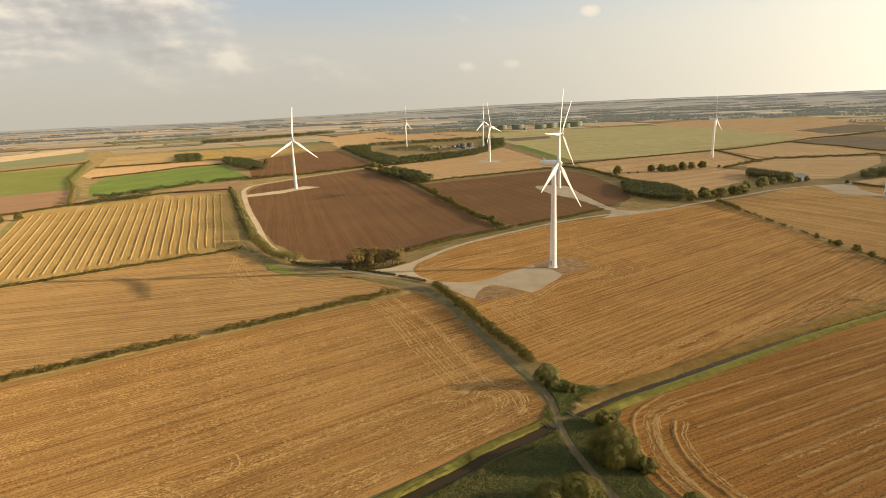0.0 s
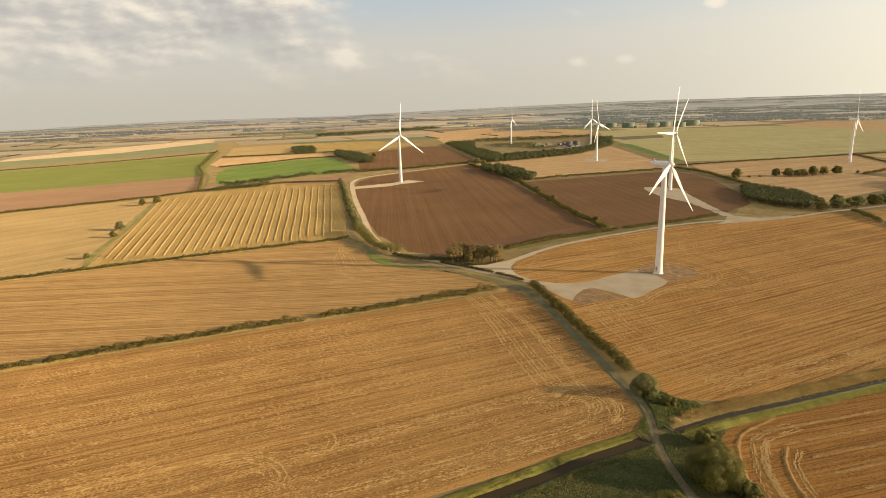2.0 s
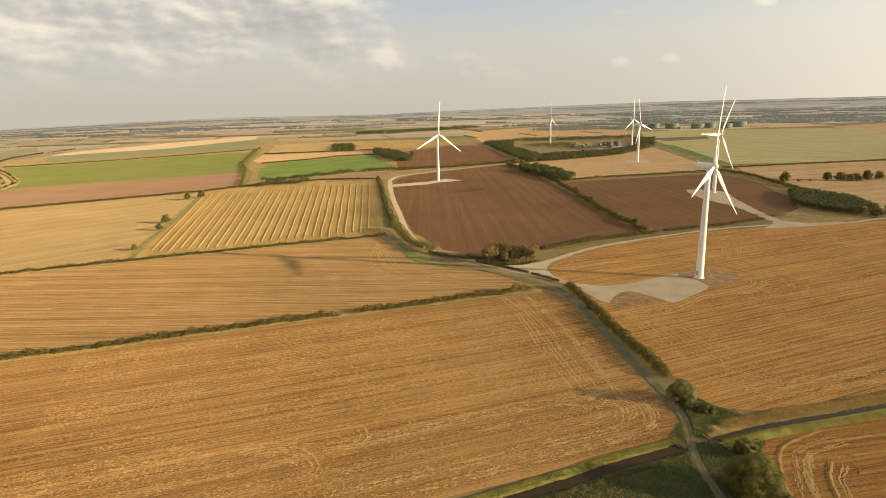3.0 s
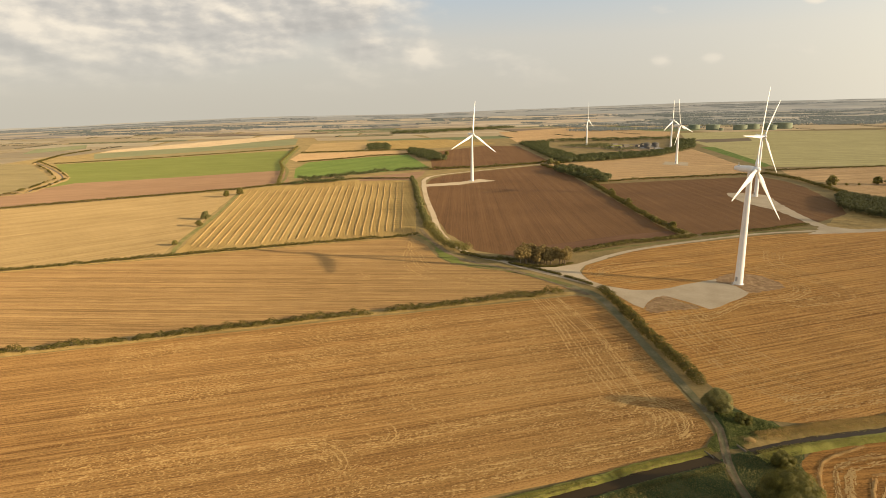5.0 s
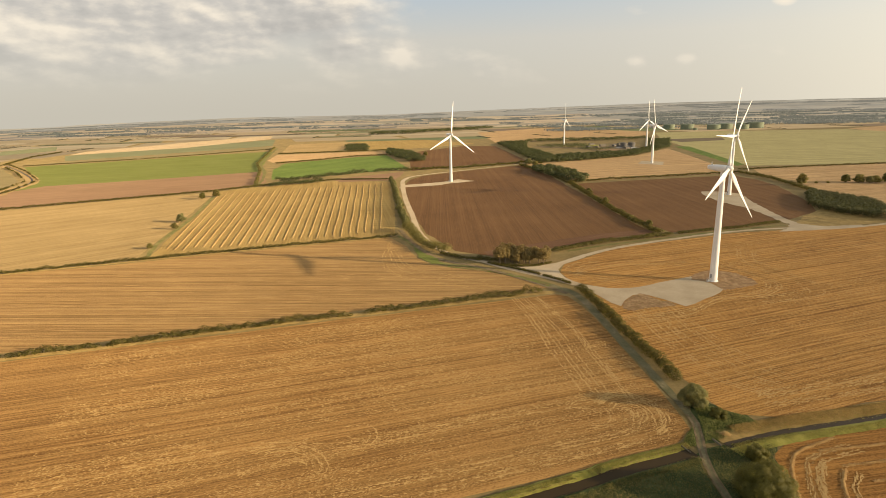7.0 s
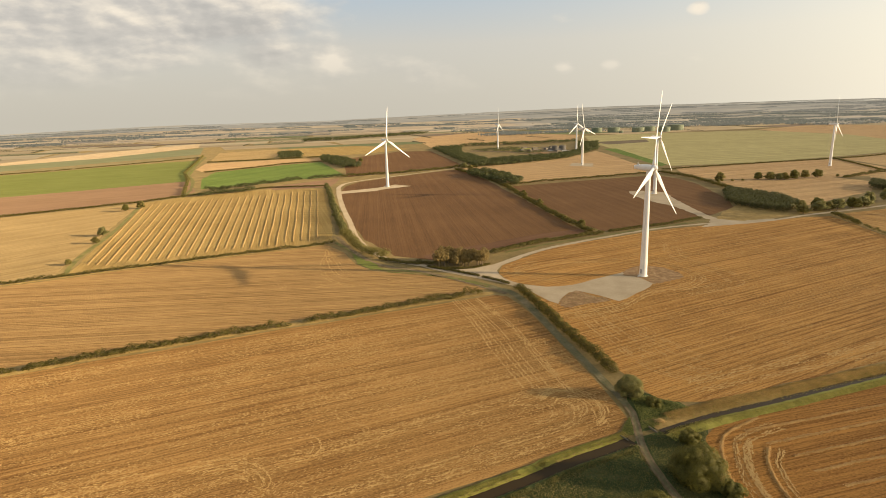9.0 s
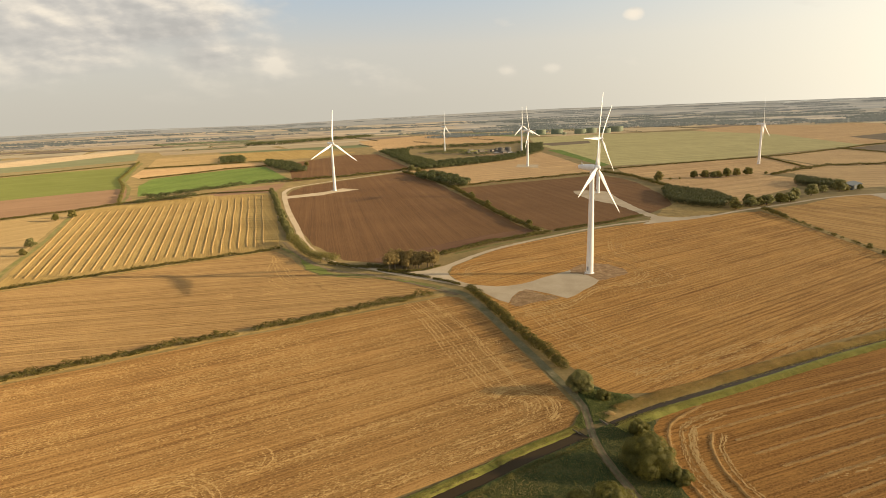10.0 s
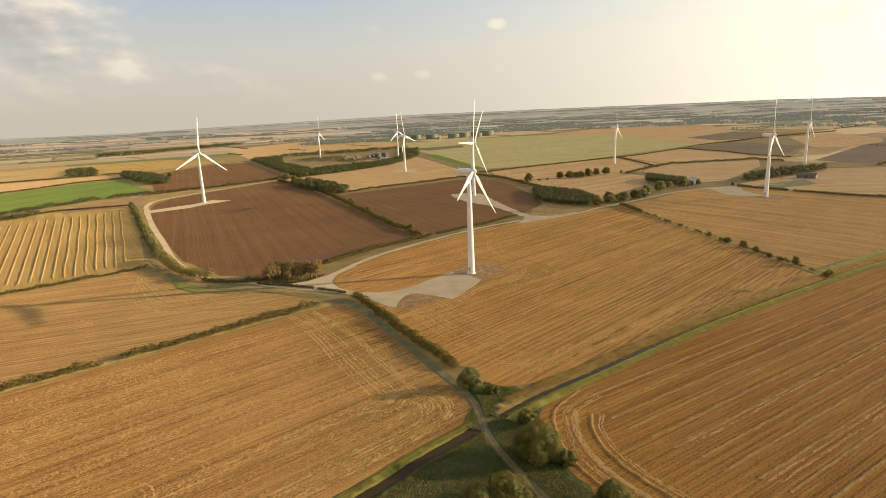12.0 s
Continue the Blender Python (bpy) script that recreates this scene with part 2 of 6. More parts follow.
STUBBLE_BEYOND = field_material("stubble_beyond", (0.37, 0.23, 0.105), (0.52, 0.35, 0.165), -20, 12.0, 0.95, seed=9)
PLOUGH = field_material("ploughed_soil", (0.132, 0.067, 0.026), (0.198, 0.104, 0.042), 106, 6.0, 0.5, 0.9, 10, 0.5, 2.0)
PLOUGH_HEAD = field_material("ploughed_headland", (0.13, 0.066, 0.033), (0.195, 0.104, 0.053), 42, 6.0, 0.5, 0.9, 18, 0.6, 2.0)
PLOUGH_RED = field_material("ploughed_red_soil", (0.239, 0.140, 0.073), (0.334, 0.203, 0.112), 35, 8.0, 0.3, 0.8, 11, 0.3)
PLOUGH_DARK = field_material("ploughed_dark_soil", (0.145, 0.108, 0.064), (0.215, 0.162, 0.10), 30, 12.0, 0.4, 0.8, 12, 0.3)
GRASS_BRIGHT = field_material("crop_green", (0.138, 0.152, 0.032), (0.20, 0.208, 0.052), 30, 14.0, 0.25, 0.5, 13, 0.3)
GRASS_OLIVE = field_material("meadow_olive", (0.31, 0.265, 0.105), (0.44, 0.368, 0.162), 22, 15.0, 1.0, 0.4, 14, 0.3)
GRASS_TAN = field_material("meadow_tan", (0.19, 0.148, 0.064), (0.275, 0.212, 0.098), 22, 26.0, 0.35, 0.4, 16, 0.3)
GRASS_FRESH = field_material("crop_fresh_green", (0.108, 0.152, 0.027), (0.163, 0.212, 0.045), 75, 24.0, 0.6, 0.5, 17, 0.2)
GRASS_TEAL = field_material("crop_grey_green", (0.155, 0.16, 0.078), (0.22, 0.215, 0.11), 40, 20.0, 0.3, 0.4, 15, 0.2)
VERGE = ground_material("verge_grass", [(0.32, (0.095, 0.095, 0.027)), (0.5, (0.17, 0.153, 0.049)), (0.66, (0.28, 0.22, 0.083))], 0.12)
LIME_BANK = ground_material("short_bank_grass", [(0.32, (0.19, 0.178, 0.034)), (0.5, (0.305, 0.278, 0.056)), (0.66, (0.43, 0.37, 0.088))], 0.2, 0.6, 0.9)
DRY_BANK = ground_material("dry_bank_grass", [(0.32, (0.21, 0.139, 0.044)), (0.5, (0.325, 0.219, 0.074)), (0.66, (0.47, 0.32, 0.118))], 0.2, 0.8, 0.9)
ROUGH = ground_material("rough_grass", [(0.32, (0.034, 0.050, 0.016)), (0.5, (0.07, 0.088, 0.028)), (0.68, (0.16, 0.14, 0.055))], 0.15, 0.8)
LANE = ground_material("earth_lane", [(0.34, (0.101, 0.101, 0.042)), (0.52, (0.190, 0.161, 0.081)), (0.68, (0.321, 0.250, 0.149))], 0.12)
WORN_LANE = ground_material("worn_lane", [(0.34, (0.125, 0.09, 0.047)), (0.5, (0.195, 0.142, 0.075)), (0.66, (0.29, 0.215, 0.12))], 0.3, 0.6, 1.0)
EARTH = ground_material("bare_earth", [(0.34, (0.20, 0.112, 0.050)), (0.5, (0.32, 0.195, 0.092)), (0.66, (0.48, 0.315, 0.165))], 0.3, 0.9, 0.8)
GRAVEL = ground_material("pale_gravel", [(0.3, (0.375, 0.285, 0.175)), (0.5, (0.47, 0.368, 0.238)), (0.7, (0.57, 0.46, 0.31))], 0.06, 0.3, 1.2)
LAND = ground_material("open_land", [(0.3, (0.145, 0.110, 0.040)), (0.5, (0.245, 0.175, 0.068)), (0.7, (0.37, 0.262, 0.11))], 0.05, 0.5, 0.8)
# Haze painted into the far ground: emission over grey tones.
LAND_HAZED = haze_glow(ground_material("hazed_distant_land", [(0.3, (0.12, 0.11, 0.08)), (0.5, (0.155, 0.14, 0.10)), (0.7, (0.20, 0.175, 0.125))], 0.01, 0.2, 0.1), (0.115, 0.107, 0.094))
STRAW = ground_material("loose_straw", [(0.3, (0.33, 0.19, 0.065)), (0.5, (0.48, 0.31, 0.115)), (0.7, (0.62, 0.43, 0.18))], 0.3, 0.8, 1.6)
LEAF_HEDGE = leaf_material("hedge_leaves", [(0.25, (0.066, 0.058, 0.012)), (0.5, (0.13, 0.108, 0.022)), (0.75, (0.225, 0.18, 0.040))])
LEAF_TREE = leaf_material("tree_leaves", [(0.25, (0.098, 0.095, 0.019)), (0.5, (0.165, 0.15, 0.033)), (0.75, (0.25, 0.21, 0.052))])
LEAF_WOOD = leaf_material("wood_leaves", [(0.25, (0.060, 0.070, 0.022)), (0.5, (0.107, 0.114, 0.039)), (0.75, (0.176, 0.169, 0.060))])
LEAF_DARK = leaf_material("dark_wood_leaves", [(0.25, (0.056, 0.060, 0.020)), (0.5, (0.102, 0.102, 0.034)), (0.75, (0.17, 0.158, 0.054))], 0.25)
LEAF_DRY = leaf_material("dry_grass", [(0.25, (0.15, 0.115, 0.035)), (0.5, (0.25, 0.185, 0.062)), (0.75, (0.38, 0.275, 0.105))])
LEAF_RUST = leaf_material("rusty_leaves", [(0.25, (0.165, 0.120, 0.040)), (0.5, (0.27, 0.195, 0.068)), (0.75, (0.40, 0.285, 0.108))])
LEAF_REED = leaf_material("dry_reeds", [(0.25, (0.260, 0.180, 0.059)), (0.5, (0.423, 0.297, 0.100)), (0.75, (0.628, 0.431, 0.153))], 0.55)
LEAF_LIME = leaf_material("short_grass", [(0.25, (0.19, 0.175, 0.040)), (0.5, (0.29, 0.25, 0.064)), (0.75, (0.40, 0.33, 0.10))], 0.5)
LEAF_OLIVE = leaf_material("olive_leaves", [(0.25, (0.13, 0.118, 0.030)), (0.5, (0.26, 0.222, 0.064)), (0.75, (0.41, 0.335, 0.105))], 0.48)
LEAF_WILLOW = leaf_material("grey_willow_leaves", [(0.25, (0.15, 0.148, 0.05)), (0.5, (0.255, 0.238, 0.085)), (0.75, (0.39, 0.345, 0.135))], 0.45)
# Leaf tones greyed to stand in for haze over the far hedges.
LEAF_HAZED_FAR = leaf_material("hazed_far_leaves", [(0.25, (0.082, 0.084, 0.05)), (0.5, (0.118, 0.116, 0.07)), (0.75, (0.165, 0.157, 0.095))])
# Next two woods carry painted haze: close grey-green tones plus emission.
LEAF_HAZED_VALE = haze_glow(leaf_material("hazed_vale_leaves", [(0.25, (0.055, 0.06, 0.045)), (0.5, (0.068, 0.072, 0.053)), (0.75, (0.083, 0.085, 0.063))], 0.2), (0.108, 0.104, 0.083))
LEAF_HAZED_RIM = haze_glow(leaf_material("hazed_hill_leaves", [(0.25, (0.07, 0.072, 0.056)), (0.5, (0.08, 0.081, 0.063)), (0.75, (0.095, 0.095, 0.073))], 0.2), (0.152, 0.141, 0.117))
LEAF_GRASS = leaf_material("rank_grass", [(0.25, (0.088, 0.085, 0.021)), (0.5, (0.148, 0.135, 0.035)), (0.75, (0.235, 0.20, 0.056))])
LEAF_NETTLE = leaf_material("nettle_leaves", [(0.25, (0.10, 0.115, 0.026)), (0.5, (0.165, 0.18, 0.043)), (0.75, (0.25, 0.25, 0.07))], 0.45)
STRAW_BITS = leaf_material("scattered_straw", [(0.2, (0.34, 0.20, 0.070)), (0.5, (0.52, 0.34, 0.13)), (0.8, (0.68, 0.48, 0.21))], 0.1)
DULL_STRAW = ground_material("dull_straw", [(0.3, (0.27, 0.142, 0.043)), (0.5, (0.42, 0.245, 0.082)), (0.7, (0.60, 0.38, 0.145))], 0.3, 0.8, 1.6)
DULL_BITS = leaf_material("dull_straw_bits", [(0.2, (0.34, 0.195, 0.063)), (0.5, (0.46, 0.28, 0.098)), (0.8, (0.57, 0.37, 0.14))], 0.1)
PRESS_BITS = ground_material("pressed_straw", [(0.3, (0.38, 0.23, 0.082)), (0.5, (0.53, 0.335, 0.124)), (0.7, (0.68, 0.46, 0.185))], 0.3, 0.8, 1.6)
RUT_BITS = ground_material("turned_stubble", [(0.3, (0.235, 0.125, 0.040)), (0.5, (0.33, 0.185, 0.060)), (0.7, (0.44, 0.265, 0.092))], 0.3, 0.8, 1.6)
BARK = plain_material("bark", (0.27, 0.20, 0.13), 0.9, 0, 0.2, 3.0, 0.2)
WHITE = plain_material("white_paint", (0.80, 0.79, 0.76), 0.35, 0, 0.05, 0.25)
STEEL = plain_material("galvanised_steel", (0.58, 0.57, 0.54), 0.5, 0.3, 0.1, 2.0)
GREY_DOOR = plain_material("grey_door", (0.30, 0.31, 0.32), 0.5, 0, 0.1, 2.0)
CONCRETE = plain_material("concrete", (0.42, 0.39, 0.34), 0.85, 0, 0.15, 0.8, 0.2)
DULL_WALL = plain_material("dull_wall", (0.24, 0.21, 0.17), 0.9, 0, 0.15, 0.6, 0.2)
DULL_ROOF = plain_material("dull_roof", (0.16, 0.15, 0.135), 0.8, 0, 0.15, 0.6, 0.2)
OLD_CONCRETE = plain_material("old_concrete", (0.20, 0.17, 0.12), 0.9, 0, 0.2, 1.2, 0.2)
# Tank greens are dulled towards grey to stand in for haze.
TANK_GREEN = plain_material("hazed_tank_paint", (0.215, 0.245, 0.165), 0.7, 0, 0.12, 0.12, 0.2)
TANK_ROOF = plain_material("tank_roof", (0.22, 0.245, 0.17), 0.8, 0, 0.12, 0.12, 0.2)
WALL_PALE = plain_material("pale_wall", (0.52, 0.47, 0.40), 0.85, 0, 0.12, 0.6, 0.2)
DARK_METAL = plain_material("dark_cladding", (0.09, 0.10, 0.10), 0.5, 0.2, 0.12, 0.6)


def water_material(name, colour, rough, spec):
    m, t, b, geo = material(name)
    b.inputs["Base Color"].default_value = (*colour, 1)
    b.inputs["Roughness"].default_value = rough
    b.inputs["Specular IOR Level"].default_value = spec
    bump(t, b, noise_node(t, geo.outputs["Position"], 1.4, 3.0), 0.12, 0.1)
    return m


WATER = water_material("ditch_water", (0.045, 0.031, 0.015), 0.12, 0.08)
MUDDY = water_material("muddy_water", (0.05, 0.034, 0.016), 0.4, 0.05)

# ---- builders ----


def mesh_object(name, verts, faces, mats, parent=None, smooth=False, slots=None):
    me = bpy.data.meshes.new(name)
    me.from_pydata([tuple(map(float, v)) for v in verts], [], [tuple(map(int, f)) for f in faces])
    for m in mats if isinstance(mats, (list, tuple)) else [mats]:
        me.materials.append(m)
    if slots is not None:
        me.polygons.foreach_set("material_index", np.asarray(slots, dtype=np.int32))
    if smooth:
        me.polygons.foreach_set("use_smooth", np.ones(len(me.polygons), dtype=bool))
    me.update()
    ob = new(name, me)
    ob.parent = parent
    return ob


def part(name, bm, mat, parent, label="", smooth=False):
    me = bpy.data.meshes.new(name)
    bm.to_mesh(me)
    bm.free()
    me.materials.append(mat)
    if smooth:
        me.polygons.foreach_set("use_smooth", np.ones(len(me.polygons), dtype=bool))
    ob = new(name, me)
    ob.parent = parent
    return tagged(ob, label) if label else ob


def smooth_line(pts, step):
    """A Catmull-Rom line through pts, sampled about every step metres."""
    p = [np.array(q[:2], float) for q in pts]
    p = [2 * p[0] - p[1]] + p + [2 * p[-1] - p[-2]]
    out = []
    for a, b, c, d in zip(p, p[1:], p[2:], p[3:]):
        n = max(1, int(np.linalg.norm(c - b) / step))
        for i in range(n):
            u = i / n
            out.append(0.5 * (2 * b + (c - a) * u + (2 * a - 5 * b + 4 * c - d) * u * u + (3 * b - a - 3 * c + d) * u ** 3))
    out.append(p[-2])
    return np.array(out)


def straight_line(pts, step):
    out = []
    for a, b in zip(pts, pts[1:]):
        a, b = np.array(a[:2], float), np.array(b[:2], float)
        n = max(1, int(np.linalg.norm(b - a) / step))
        out += [a + (b - a) * i / n for i in range(n)]
    out.append(np.array(pts[-1][:2], float))
    return np.array(out)


def sides(line):
    d = np.gradient(line, axis=0)
    d /= np.linalg.norm(d, axis=1)[:, None] + 1e-9
    return np.stack([-d[:, 1], d[:, 0]], 1)


def sheet(name, pts, z, mat, label, category="field", ragged=0.5, rounded=False):
    """A flat piece of land with slightly uneven edges."""
    rng = np.random.default_rng(len(pts) * 7 + int(abs(pts[0][0])))
    ring = list(pts) + [pts[0]]
    round_way = sum(math.dist(a, b) for a, b in zip(ring, ring[1:]))
    step = max(1.0, min(14.0, round_way / 70))
    line = (smooth_line(ring, step) if rounded else straight_line(ring, step))[:-1]
    line = line + rng.normal(0, ragged, line.shape)
    if sum(a[0] * b[1] - b[0] * a[1] for a, b in zip(line, np.roll(line, -1, axis=0))) < 0:
        line = line[::-1]
    return tagged(mesh_object(name, [(x, y, z) for x, y in line], [range(len(line))], mat), label, category, kind="structure")


def strip(name, pts, width, z, mat, label, category="track", wobble=0.25, crown=0.0, step=3.0):
    """A ribbon of land along a line, with uneven edges."""
    rng = np.random.default_rng(int(abs(pts[0][0] * 3 + pts[-1][1])))
    line = smooth_line(pts, step)
    s = sides(line)
    w = np.interp(np.linspace(0, 1, len(line)), np.linspace(0, 1, len(width)), width) if isinstance(width, (list, tuple)) else np.full(len(line), float(width))
    verts, faces = [], []
    for i, (p, n, k) in enumerate(zip(line, s, w)):
        for u, h in ((-0.5, 0), (0, crown), (0.5, 0)):
            q = p + n * (u * k + (rng.normal(0, wobble) if u else 0))
            verts.append((*q, z + h))
        if i:
            a = i * 3
            faces += [(a, a + 1, a - 2, a - 3), (a + 1, a + 2, a - 1, a - 2)]
    return tagged(mesh_object(name, verts, faces, mat, smooth=True), label, category, kind="structure")


def leaf_quads(centres, outward, size, rng, bias=1.1):
    """Kite-shaped leaf clusters at the centres, roughly facing outward."""
    n = len(centres)
    normal = outward * bias + rng.normal(0, 0.6, (n, 3))
    normal /= np.linalg.norm(normal, axis=1)[:, None] + 1e-9
    a = np.cross(normal, rng.normal(0, 1, (n, 3)))
    a /= np.linalg.norm(a, axis=1)[:, None] + 1e-9
    b = np.cross(normal, a)
    s = (size * rng.uniform(0.55, 1.35, n))[:, None]
    fold = normal * s * rng.uniform(-0.25, 0.25, (n, 1))
    v = np.stack([centres - a * s * 0.62, centres - b * s * 0.42 + fold, centres + a * s * 0.62, centres + b * s * 0.42 + fold], 1)
    return v.reshape(-1, 3), np.arange(4 * n).reshape(-1, 4)


def fast_mesh(name, verts, quads, mat, parent=None):
    """A mesh of many quads, written in one go."""
    verts, quads = np.asarray(verts, np.float32), np.asarray(quads, np.int32)
    me = bpy.data.meshes.new(name)
    me.vertices.add(len(verts))
    me.vertices.foreach_set("co", verts.ravel())
    me.loops.add(quads.size)
    me.loops.foreach_set("vertex_index", quads.ravel())
    me.polygons.add(len(quads))
    me.polygons.foreach_set("loop_start", np.arange(0, quads.size, 4, dtype=np.int32))
    me.materials.append(mat)
    me.update(calc_edges=True)
    me.validate()
    ob = new(name, me)
    ob.parent = parent
    return ob


def swath(line, width, height, label, group, rng, broken=0.0, body=None, bits=None):
    """A long heap of straw: a lumpy body with loose straw lying on it."""
    s, n = sides(line), len(line)
    verts, faces = [], []
    for i, (p, d) in enumerate(zip(line, s)):
        k = max(0.4, 1 + rng.normal(0, 0.25)) * min(1.0, (i + 0.3) / 2, (n - 0.7 - i) / 2)
        sway = rng.normal(0, 0.10 * width)
        for u, h in ((-0.5, 0), (-0.3, 0.6), (-0.05, 1), (0.22, 0.75), (0.5, 0)):
            q = p + d * (u * width * rng.uniform(0.75, 1.15) + sway)
            verts.append((*q, 0.05 + h * height * k * rng.uniform(0.75, 1.2)))
        if i:
            a = i * 5
            faces += [(a + j, a + 1 + j, a - 4 + j, a - 5 + j) for j in range(4)]
    faces += [tuple(range(4, -1, -1)), tuple(range(len(verts) - 5, len(verts)))]
    root = tagged(mesh_object("straw_swath", verts, faces, body or STRAW, smooth=True), label, "straw", group)
    v, f = straw_line(line, width * 1.35, height, 7 if bits is None else 20, 0.42 if bits is None else 0.27, rng, broken)
    tagged(fast_mesh("loose_straw", v, f, bits or STRAW_BITS, root), kind="stuff")
    return root


def straw_line(line, width, height, per_metre, size, rng, broken=0.0):
    """Loose straw or turned stubble heaped along a line."""
    seg = np.linalg.norm(np.diff(line, axis=0), axis=1)
    at = np.concatenate([[0], np.cumsum(seg)])
    n = sides(line)
    u = rng.uniform(0, at[-1], int(at[-1] * per_metre))
    if broken:
        k = np.array([noise.noise((x * 0.12, line[0][0], line[0][1])) for x in u])
        u = u[k > broken - 0.5]
    off = np.clip(rng.normal(0, 0.28, len(u)), -0.6, 0.6)
    c = np.column_stack([np.interp(u, at, line[:, 0]) + np.interp(u, at, n[:, 0]) * off * width, np.interp(u, at, line[:, 1]) + np.interp(u, at, n[:, 1]) * off * width,
                         0.08 + height * rng.random(len(u)) * (1 - np.abs(off) * 1.5)])
    v, f = leaf_quads(c, np.tile((0.45, -0.1, 0.8), (len(u), 1)), size, rng, 1.3)
    v[:, 2] = np.maximum(v[:, 2], 0.07)
    return v, f


def blob_quads(centre, radii, count, size, rng, low=-0.55, bias=4.0):
    """Leaf clusters over a lumpy ball, none far below its middle."""
    d = rng.normal(0, 1, (count, 3))
    d[:, 2] = np.where(d[:, 2] < low * np.abs(d[:, 2]).mean(), np.abs(d[:, 2]) * 0.5, d[:, 2])
    d /= np.linalg.norm(d, axis=1)[:, None]
    r = rng.uniform(0.55, 1.08, count) ** 0.5
    return leaf_quads(np.asarray(centre) + d * r[:, None] * np.asarray(radii), d, size, rng, bias)


def join(pieces):
    vs, fs, k = [], [], 0
    for v, f in pieces:
        vs.append(v)
        fs.append(np.asarray(f) + k)
        k += len(v)
    return np.concatenate(vs), np.concatenate(fs)


def hedge(name, pts, width, height, size, per_metre, label, gap=0.0, lump=0.2, mat=None, group="field hedges", seed=0):
    """A hedge of shrub lumps along a line, each lump a heap of leaf clusters."""
    rng = np.random.default_rng(seed + int(abs(pts[0][0] * 5 + pts[0][1] * 3 + pts[-1][0])))
    line = straight_line(pts, max(0.8, width * 0.3))
    s = sides(line)
    step = np.linalg.norm(np.diff(line, axis=0), axis=1).mean() if len(line) > 1 else 1.0
    pieces = []
    slow = np.convolve(rng.normal(0, 1, len(line) + 14), np.ones(7) / 7, "same")[7:-7] * 2.2
    turn = 0.0
    for p, n, k in zip(line, s, slow):
        turn += step / (width * rng.uniform(1.0, 2.2))
        if gap and k < -1.6 + gap * 2:
            continue
        bush = 0.62 + 0.50 * abs(math.sin(math.pi * turn))
        h = height * 1.12 * bush * max(0.45, 1 + lump * 0.6 * k + rng.normal(0, 0.07))
        w = width * bush * max(0.6, 1 + rng.normal(0, 0.08))
        c = p + n * rng.normal(0, 0.08 * width)
        pieces.append(blob_quads((c[0], c[1], h * 0.48), (w * 0.62, w * 0.62, h * 0.52), max(5, int(per_metre * step * (1.4 if size > 0.75 else 1.6))), size * 0.88, rng))
    v, f = join(pieces)
    v[:, 2] = np.maximum(v[:, 2], 0.02)
    return tagged(fast_mesh(name, v, f, mat or LEAF_HEDGE), label, "hedge", group)


def limb(bm, a, b, r0, r1, seg=7):
    a, b = Vector(a), Vector(b)
    m = (b - a).to_track_quat("Z", "Y").to_matrix()
    rings = []
    for p, r in ((a, r0), ((a + b) / 2 + Vector((0.06, -0.05, 0)) * r0, (r0 + r1) / 2), (b, r1)):
        rings.append([bm.verts.new(p + m @ Vector((math.cos(i * 6.2832 / seg) * r, math.sin(i * 6.2832 / seg) * r, 0))) for i in range(seg)])
    for u, v in zip(rings, rings[1:]):
        for i in range(seg):
            bm.faces.new((u[i], u[(i + 1) % seg], v[(i + 1) % seg], v[i]))
    bm.faces.new(rings[-1])


def tree(name, height, spread, seed, label, leaf, clear=0.25, lumps=16, leaves=150, size=0.5, at=(0, 0), category="tree", group=""):
    """A tapered trunk with limbs and a crown of many leaf clusters in uneven lumps."""
    rng = np.random.default_rng(seed)
    root = tagged(new(name), label, category, group)
    root.location = (at[0], at[1], 0)
    bm = bmesh.new()
    r = height * 0.028 + 0.05
    fork = height * max(0.16, clear)
    limb(bm, (0, 0, -0.1), (0, 0, fork), r * 1.25, r, 9)
    centres = []
    for i in range(lumps):
        ang = i * 2.399 + rng.uniform(-0.4, 0.4)
        lev = (i + 0.5) / lumps
        out = spread * (0.25 + 0.75 * math.sin(math.pi * min(0.98, 0.18 + lev * 0.8))) * rng.uniform(0.45, 1.15)
        c = (math.cos(ang) * out * 0.72, math.sin(ang) * out * 0.72, height * (clear + (0.93 - clear) * (0.12 + 0.88 * lev)) + rng.normal(0, 0.05) * height)
        centres.append((c, spread * rng.uniform(0.24, 0.46)))
    for (c, k) in centres[:: max(1, lumps // 7)]:
        limb(bm, (0, 0, fork * rng.uniform(0.75, 1.0)), (c[0] * 0.85, c[1] * 0.85, c[2]), r * 0.5, r * 0.12, 5)
    part("trunk", bm, BARK, root)
    v, f = join([blob_quads(c, (k, k, k * 0.8), leaves, size, rng, -1.5) for c, k in centres])
    v[:, 2] = np.maximum(v[:, 2], 0.05)
    fast_mesh("crown", v, f, leaf, root)
    return root


